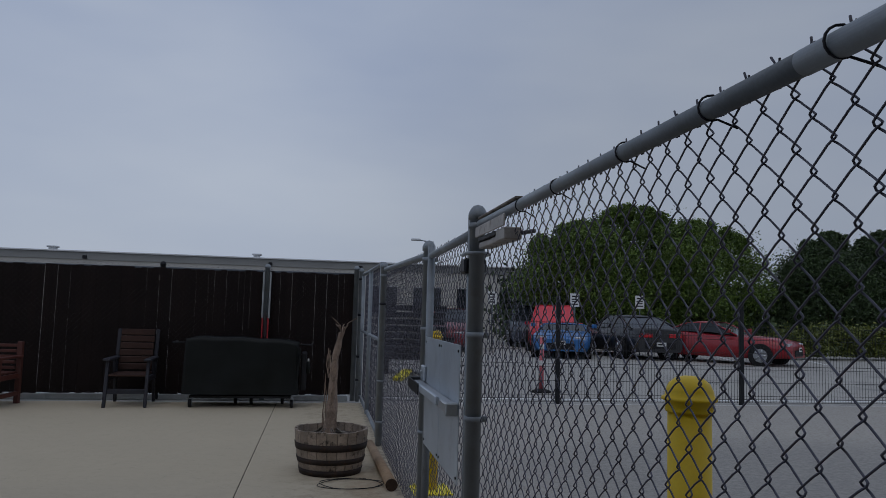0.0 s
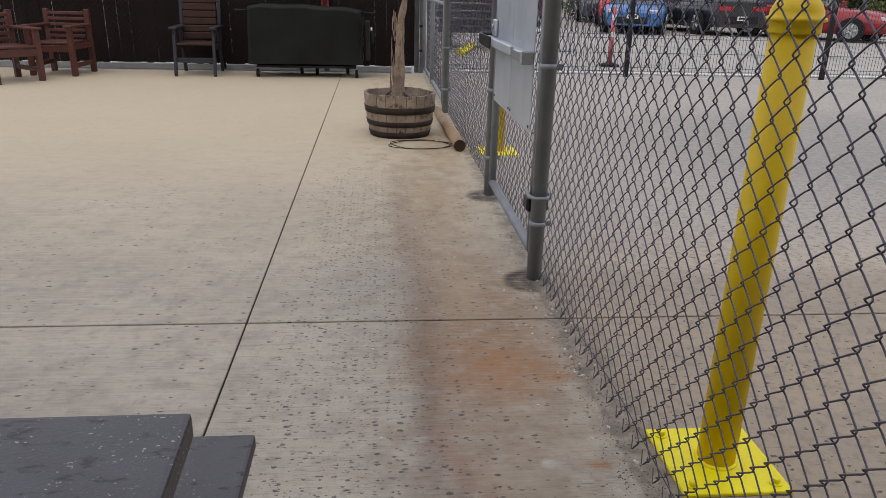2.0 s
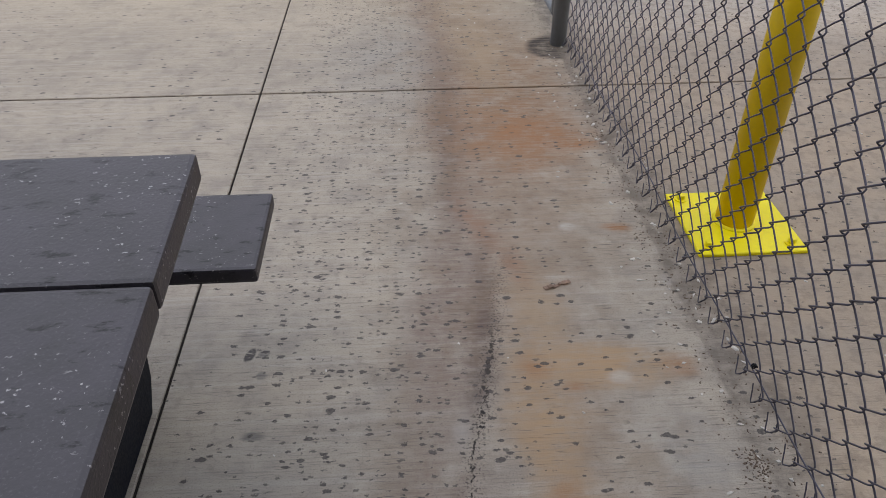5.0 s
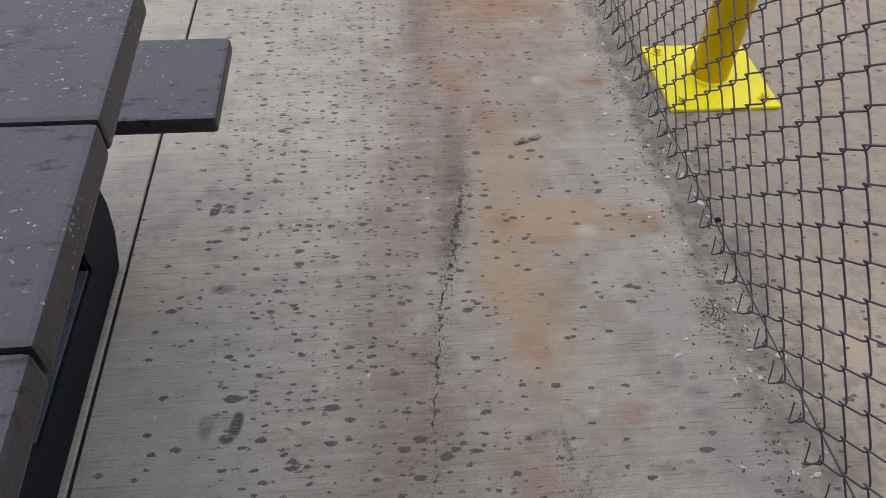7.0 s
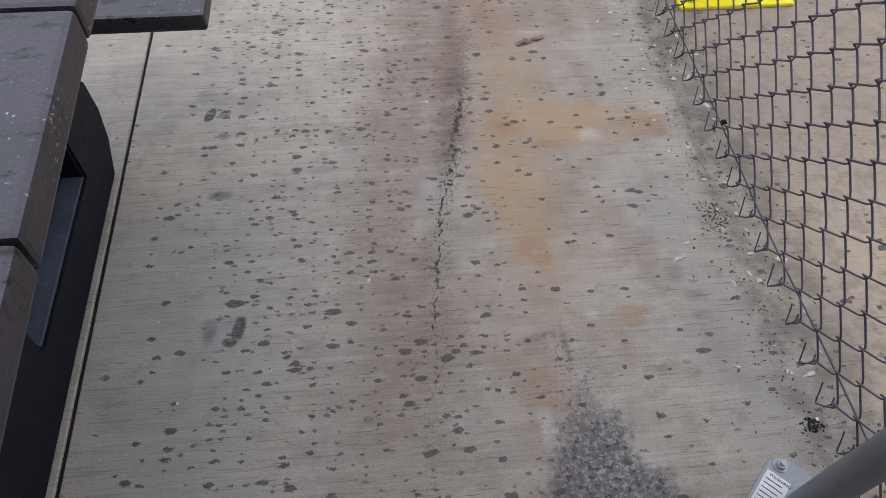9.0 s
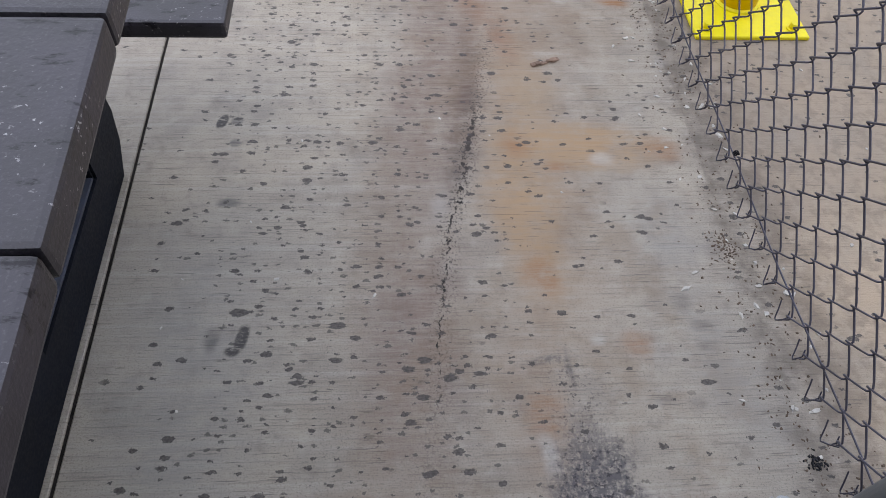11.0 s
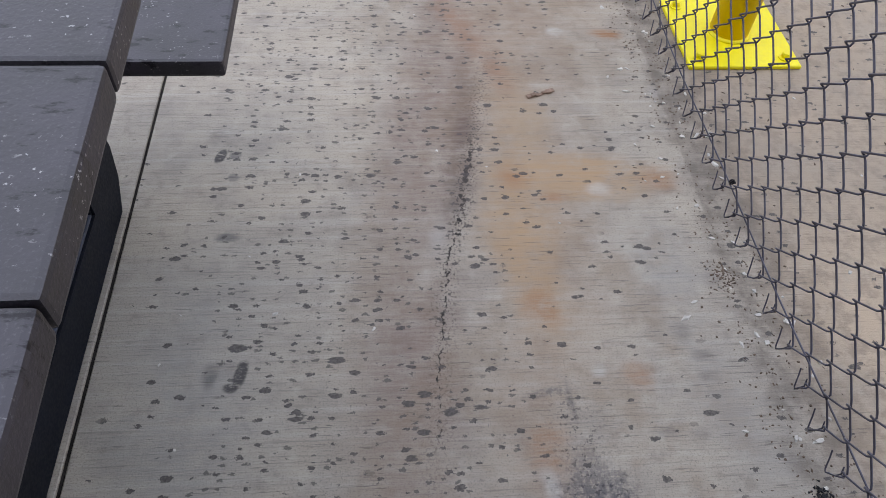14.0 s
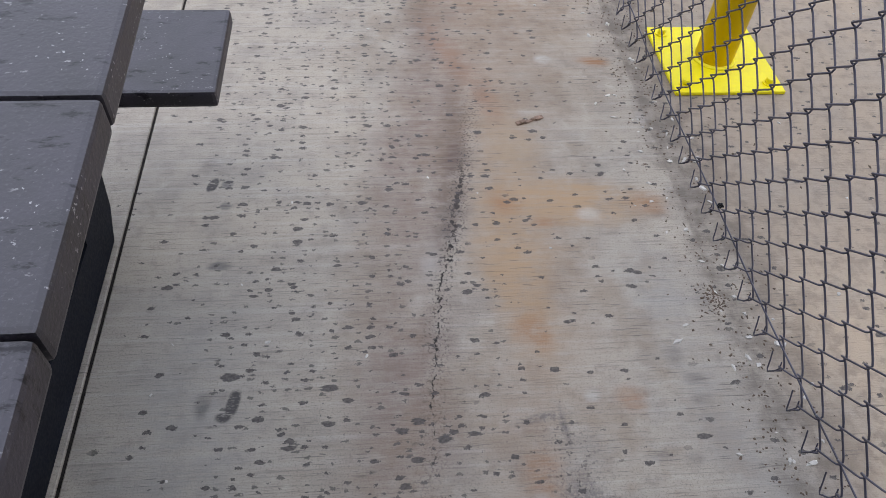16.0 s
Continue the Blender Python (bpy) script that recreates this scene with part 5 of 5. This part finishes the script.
def car(m, body_paint, shape, label, glazing=None):
    """A parked car that faces local +x, lofted from its side profile."""
    length, hw, wheel_r, line, roof = SHAPES[shape]
    c = thing("parked_car", m, label, "car", "parked cars")
    bm = bmesh.new()
    rings = []
    for u, mid, top in line:
        taper = 1.0 - 0.22 * max(0.0, abs(u) - 0.36) / 0.14
        w = hw * taper
        low = 0.20 + (0.05 if abs(u) > 0.45 else 0)
        sec = [(w * 0.90, low), (w, low + 0.14), (w * 1.0, mid), (w * 0.95, top - 0.06), (w * 0.84, top), (0.0, top + 0.03)]
        full = sec + [(-y, z) for y, z in sec[-2::-1]]
        rings.append([bm.verts.new((u * length, y, z)) for y, z in full])
    for a, b in zip(rings, rings[1:]):
        for i in range(len(a) - 1):
            f = bm.faces.new((a[i], a[i + 1], b[i + 1], b[i]))
            f.smooth = True
        bm.faces.new((a[0], b[0], b[-1], a[-1]))
    bm.faces.new(rings[0])
    bm.faces.new(rings[-1][::-1])
    bmesh.ops.recalc_face_normals(bm, faces=bm.faces)
    body = part("body", bm, body_paint, c)
    bm = bmesh.new()
    prev = None
    for u, z, tuck in roof:
        w = hw * (0.86 - tuck)
        base = hw * 0.86
        k = min(1.0, max(0.0, (z - 0.85) / 0.5))
        ring = [bm.verts.new((u * length, y, zz)) for y, zz in ((base, min(z, 0.93)), (base * 0.97, min(z, 0.99)), (w, z - 0.02), (w * 0.85, z), (-w * 0.85, z), (-w, z - 0.02), (-base * 0.97, min(z, 0.99)), (-base, min(z, 0.93)))]
        if prev:
            for i in range(7):
                bm.faces.new((prev[i], prev[i + 1], ring[i + 1], ring[i]))
        prev = ring
    bmesh.ops.recalc_face_normals(bm, faces=bm.faces)
    part("cabin_glass", bm, glazing or GLASS, c, "dark tinted windows" if glazing is None else "closed painted sides")
    bm = bmesh.new()
    (u0, z0, t0), (u1, z1, t1) = roof[1], roof[2]
    top = []
    for u, z, tk in ((u0 - 0.012, z0 - 0.012, t0), ((u0 + u1) / 2, (z0 + z1) / 2 + 0.022, t0), (u1 + 0.012, z1 - 0.012, t1)):
        w = hw * (0.86 - tk)
        top.append([bm.verts.new((u * length, y, z + dz)) for y, dz in ((w + 0.006, -0.03), (w * 0.9, 0.006), (0, 0.02), (-w * 0.9, 0.006), (-w - 0.006, -0.03))])
    for a, b in zip(top, top[1:]):
        for i in range(4):
            f = bm.faces.new((a[i], a[i + 1], b[i + 1], b[i]))
            f.smooth = True
    bmesh.ops.recalc_face_normals(bm, faces=bm.faces)
    bmesh.ops.solidify(bm, geom=bm.faces[:], thickness=0.015)
    part("roof", bm, body_paint, c)
    for s in (-1, 1):
        for u in (roof[0][0], roof[3][0]):
            ua, za, ta = (roof[1] if u < 0 else roof[2])
            part("pillar", rodded((u * length, s * hw * 0.86, roof[0][1] if u < 0 else roof[3][1]), (ua * length, s * hw * (0.865 - ta), za - 0.015), 0.028, 6), body_paint, c)
        part("pillar", rodded((-0.09 * length, s * hw * 0.87, 0.95), (-0.10 * length, s * hw * (0.867 - roof[1][2]), roof[1][1] - 0.01), 0.026, 6), body_paint, c)
        part("mirror", boxed(0.12 * length - 0.06, s * hw * 1.0 - 0.02, 0.93, 0.12 * length + 0.06, s * hw * 1.0 + 0.16 * s if s > 0 else s * hw * 1.0 + 0.02, 1.05, 0.02) if s > 0 else boxed(0.12 * length - 0.06, -hw - 0.14, 0.93, 0.12 * length + 0.06, -hw + 0.02, 1.05, 0.02), body_paint, c)
        part("headlight", boxed(0.455 * length, s * hw * 0.45 if s > 0 else -hw * 0.80, 0.58, 0.488 * length, s * hw * 0.80 if s > 0 else -hw * 0.45, 0.68, 0.02), LAMP, c)
        part("tail_light", boxed(-0.508 * length, s * hw * 0.30 if s > 0 else -hw * 0.76, 0.70, -0.485 * length, s * hw * 0.76 if s > 0 else -hw * 0.30, 0.82, 0.015), TAIL, c, "red tail lamp")
        for u in (-0.31, 0.32):
            w = part("wheel", bmesh.new(), RUBBER, c)
            bm = bmesh.new()
            rod(bm, (u * length, s * (hw - 0.20), wheel_r), (u * length, s * (hw + 0.008), wheel_r), wheel_r, 26)
            bm.to_mesh(w.data)
            bm.free()
            bm = rodded((u * length, s * (hw + 0.004), wheel_r), (u * length, s * (hw + 0.014), wheel_r), wheel_r * 0.66, 20)
            for k in range(5):
                a = 2 * math.pi * k / 5
                rod(bm, (u * length, s * (hw + 0.016), wheel_r), (u * length + wheel_r * 0.62 * math.cos(a), s * (hw + 0.016), wheel_r + wheel_r * 0.62 * math.sin(a)), 0.03, 6)
            part("rim", bm, RIM, w)
            part("wheel_arch", lathe(bmesh.new(), [(wheel_r + 0.01, -0.01), (wheel_r + 0.05, -0.01), (wheel_r + 0.05, 0.012), (wheel_r + 0.01, 0.012)], 26), RUBBER, c).matrix_basis = pose(u * length, s * hw, wheel_r, 90)
    part("grille", boxed(0.49 * length, -0.42, 0.30, 0.505 * length, 0.42, 0.48, 0.01), IRON, c)
    part("rear_panel", boxed(-0.508 * length, -0.50, 0.36, -0.49 * length, 0.50, 0.56, 0.01), IRON, c)
    for u in (0.512, -0.512):
        q = part("number_plate", boxed(u * length - 0.006, -0.16, 0.44, u * length + 0.006, 0.16, 0.56, 0.002), WHITE, c)
        part("plate_bar", boxed(u * length - 0.008, -0.12, 0.475, u * length + 0.008, 0.12, 0.525, 0.0), INK, q)
    return c


RED_P, BLUE_P, BLACK_P = paint("red_car_paint", (0.29, 0.008, 0.015)), paint("blue_car_paint", (0.03, 0.14, 0.36)), paint("black_car_paint", (0.012, 0.012, 0.014))
NAVY_P, WINE_P, BRIGHT_P = paint("navy_car_paint", (0.045, 0.06, 0.085)), paint("dark_red_car_paint", (0.16, 0.01, 0.015)), paint("bright_red_car_paint", (0.62, 0.015, 0.03))
car(pose(12.9, 22.2, -0.03, 0, 0, -50), RED_P, "sports", "low red sports car parked in the lot")
car(pose(10.75, 24.6, -0.03, 0, 0, 92), BLACK_P, "coupe", "black coupe parked with its tail toward the drive")
car(pose(8.35, 24.0, -0.03, 0, 0, 248), BLUE_P, "roadster", "low blue car parked nose toward the drive")
car(pose(9.30, 27.9, -0.03, 0, 0, 250), BRIGHT_P, "suv", "bright red van with closed sides behind the blue car", BRIGHT_P)
car(pose(9.35, 31.2, -0.03, 0, 0, 256), NAVY_P, "suv", "dark blue SUV parked beside the blue car")
car(pose(5.2, 27.0, -0.03, 0, 0, 250), WINE_P, "sedan", "dark red car parked at the end of the row")

stack = thing("board_stack", pose(2.35, 16.6, -0.03, 0, 0, -6), "stack of dark stained boards on low bearers", "boards")
for s in (-0.5, 0.5):
    part("bearer", boxed(s - 0.06, -0.35, 0, s + 0.06, 0.35, 0.30, 0.01), IRON, stack)
for i in range(8):
    part("board", boxed(-0.72 + 0.03 * math.sin(i * 2.1), -0.4, 0.30 + i * 0.145, 0.72 + 0.03 * math.cos(i * 1.7), 0.4, 0.41 + i * 0.145, 0.008), BLACK_METAL, stack)
block = part("kerb_block", boxed(-0.10, -0.9, 0, 0.10, 0.9, 0.10, 0.03), YELLOW_PAINT)
block.matrix_basis = pose(2.1, 15.6, -0.03, 0, 0, -13)
tagged(block, "yellow painted kerb block on the asphalt", "kerb block")

for x, y in ((9.15, 25.2), (11.55, 25.2), (6.35, 25.8)):
    sign = thing("parking_sign", pose(x, y, -0.03, 0, 0, -20), "small white parking sign on a thin steel pole", "sign", "parking signs")
    part("pole", rodded((0, 0, 0), (0, 0, 2.12), 0.022, 8), GALV_DARK, sign)
    pl = part("plate", boxed(-0.155, -0.032, 1.62, 0.155, -0.026, 2.08, 0.004), WHITE, sign)
    for z, w, h in ((1.98, 0.20, 0.05), (1.88, 0.22, 0.04), (1.80, 0.18, 0.035), (1.71, 0.22, 0.04)):
        part("print_bar", boxed(-w / 2, -0.035, z - h / 2, w / 2, -0.031, z + h / 2), INK, pl)


# ---- trees and hedge ----
def foliage(name, rnd, clumps, per, spread, leaf):
    """Many small leaves gathered in clumps (centre, spread) as one mesh."""
    n = len(clumps) * per
    cen = np.repeat(np.array([c for c, _ in clumps]), per, axis=0)
    spr = np.repeat(np.array([s for _, s in clumps]), per)
    g = np.random.default_rng(rnd)
    pos = cen + g.normal(0, 1, (n, 3)) * (spr * spread)[:, None] * np.array([1, 1, 0.85])
    a = g.normal(0, 1, (n, 3))
    a /= np.linalg.norm(a, axis=1)[:, None]
    b = np.cross(a, g.normal(0, 1, (n, 3)))
    b /= np.linalg.norm(b, axis=1)[:, None]
    size = leaf * g.uniform(0.6, 1.4, n)[:, None]
    pos[:, 2] = np.maximum(pos[:, 2], 0.12)
    quad = np.stack([pos - a * size, pos + b * size * 0.45, pos + a * size, pos - b * size * 0.45], 1).reshape(-1, 3)
    me = bpy.data.meshes.new(name)
    me.from_pydata(quad.tolist(), [], np.arange(n * 4).reshape(-1, 4).tolist())
    return me


def tree(m, height, rx, ry, seed, material, label, skirt=0.0, shoots=3):
    rnd = random.Random(seed)
    t = thing("tree", m, label, "tree", "car park trees")
    bm = bmesh.new()
    rod(bm, (0, 0, 0), (0.1, 0, height * 0.35), 0.16, 10, 0.11)
    for i in range(7):
        a = i * 2.4 + rnd.random()
        q = Vector((0.1 + rx * 0.55 * math.cos(a), ry * 0.55 * math.sin(a), height * rnd.uniform(0.55, 0.85)))
        mid = Vector((0.1 + rx * 0.2 * math.cos(a), ry * 0.2 * math.sin(a), height * 0.48))
        rod(bm, (0.1, 0, height * rnd.uniform(0.25, 0.35)), mid, 0.085, 8, 0.06)
        rod(bm, mid, q, 0.06, 8, 0.02)
    part("trunk", bm, BARK, t)
    low = skirt
    cz, rz = (height + low) / 2, (height - low) / 2
    clumps = []
    for i in range(150):
        a, v = rnd.uniform(0, 2 * math.pi), rnd.uniform(-0.95, 1.0)
        k = rnd.uniform(0.72, 1.0)
        w = math.sqrt(max(0.0, 1 - abs(v) ** 2.4)) * k
        bump = 1 + 0.13 * math.sin(3 * a + seed) + 0.08 * math.sin(5 * v + seed)
        clumps.append(((rx * w * bump * math.cos(a), ry * w * bump * math.sin(a), cz + rz * v * k), rnd.uniform(0.8, 1.3)))
    for i in range(26):
        a, k = rnd.uniform(0, 2 * math.pi), rnd.uniform(0, 0.85)
        x, y = rx * k * math.cos(a), ry * k * math.sin(a)
        top = cz + rz * math.sqrt(1 - k * k)
        for s in range(shoots):
            clumps.append(((x + 0.03 * s, y, top + 0.05 + 0.17 * s), max(0.18, 0.42 - 0.07 * s)))
    part_mesh("crown", foliage("crown", seed, clumps, 340, 0.34, 0.062), material, t)
    return t


tree(pose(11.6, 31.6, -0.03), 5.0, 2.5, 2.2, 3, LEAF, "rounded green tree with dense foliage down to the cars", 0.4)
tree(pose(14.3, 32.3, -0.03), 5.95, 3.0, 2.5, 5, LEAF, "broad rounded green tree, tallest behind the cars", 0.4)
tree(pose(17.4, 32.0, -0.03), 5.35, 2.9, 2.4, 8, LEAF, "green tree with leafy upright shoots on top", 0.4)
tree(pose(23.9, 31.6, -0.03), 4.6, 1.9, 1.9, 11, LEAF_DARK, "dark green tree with upright leafy shoots", 0.3, 6)
tree(pose(26.6, 31.2, -0.03), 4.9, 2.0, 1.9, 14, LEAF_DARK, "dark green tree beside its neighbours in the row", 0.3, 5)
tree(pose(29.6, 31.0, -0.03), 5.0, 2.3, 2.0, 17, LEAF_DARK, "dark green spreading tree at the row's end", 0.3, 5)
rnd = random.Random(31)
under = [((rnd.uniform(8.8, 33), rnd.uniform(31.5, 34.5), rnd.uniform(0.2, 2.9)), rnd.uniform(0.9, 1.5)) for _ in range(330)]
under_ob = part_mesh("undergrowth", foliage("undergrowth", 40, under, 60, 0.42, 0.17), LEAF_DARK)
tagged(under_ob, "dense dark shrubs filling the gap under the trees", "shrubs", kind="stuff")
hedge = []
for i in range(300):
    u = rnd.random()
    hedge.append(((16.2 + 12 * u, 24.2 + rnd.uniform(-0.35, 0.35) + 1.5 * u, rnd.uniform(0.12, 1.0)), rnd.uniform(0.5, 0.7)))
hedge_ob = part_mesh("hedge", foliage("hedge", 41, hedge, 70, 0.28, 0.07), HEDGE)
tagged(hedge_ob, "low clipped yellow-green hedge along the lot", "hedge", kind="stuff")

# ---- long low building behind ----
house = thing("low_building", pose(0, 0, -0.03), "long low flat-roofed building behind the fence", "building")
part("wall", boxed(-45, 40.0, 0, 13.0, 52.0, 3.45, 0.0), CREAM, house)
part("parapet", boxed(-45.1, 39.9, 3.45, 13.1, 40.3, 3.83, 0.01), PARAPET, house)
part("coping", boxed(-45.2, 39.8, 3.83, 13.2, 40.4, 3.90, 0.01), CAP, house)
part("roof", boxed(-45, 40.3, 3.45, 13, 52, 3.6), PARAPET, house)
for x in (3.0, 5.4, 7.8, 10.2):
    w = part("window", boxed(x, 39.94, 1.2, x + 1.5, 40.02, 2.6, 0.0), GLASS, house)
    part("sill", boxed(x - 0.06, 39.9, 1.14, x + 1.56, 39.96, 1.2, 0.005), CAP, w)
    part("head_frame", boxed(x - 0.06, 39.9, 2.6, x + 1.56, 39.96, 2.66, 0.005), CAP, w)
    part("mullion", boxed(x + 0.72, 39.9, 1.2, x + 0.78, 39.945, 2.6, 0.005), CAP, w)
for x in (-13.2, -3.0):
    v = part("roof_vent", boxed(x - 0.16, 40.8, 3.6, x + 0.16, 41.2, 4.12, 0.03), CAP, house)
    part("vent_cap", boxed(x - 0.24, 40.75, 4.08, x + 0.24, 41.25, 4.16, 0.02), CAP, v)
for x in (-11.3, -2.2, 2.5, -20.0):
    part("wall_lamp", boxed(x - 0.1, 39.78, 3.50, x + 0.1, 39.9, 3.66, 0.02), IRON, house)

lamp = thing("street_lamp", pose(6.2, 40.0, -0.03), "tall thin street lamp with a short arm", "street lamp")
lamp.matrix_basis = pose(6.15, 38.5, -0.03)
part("pole", rodded((0, 0, 0), (0, 0, 5.0), 0.06, 10, 0.045), GALV, lamp)
part("arm", rodded((0, 0, 4.95), (-0.75, 0, 5.05), 0.03, 8), GALV, lamp)
part("head", boxed(-1.15, -0.12, 5.0, -0.65, 0.12, 5.12, 0.04), CAP, lamp)
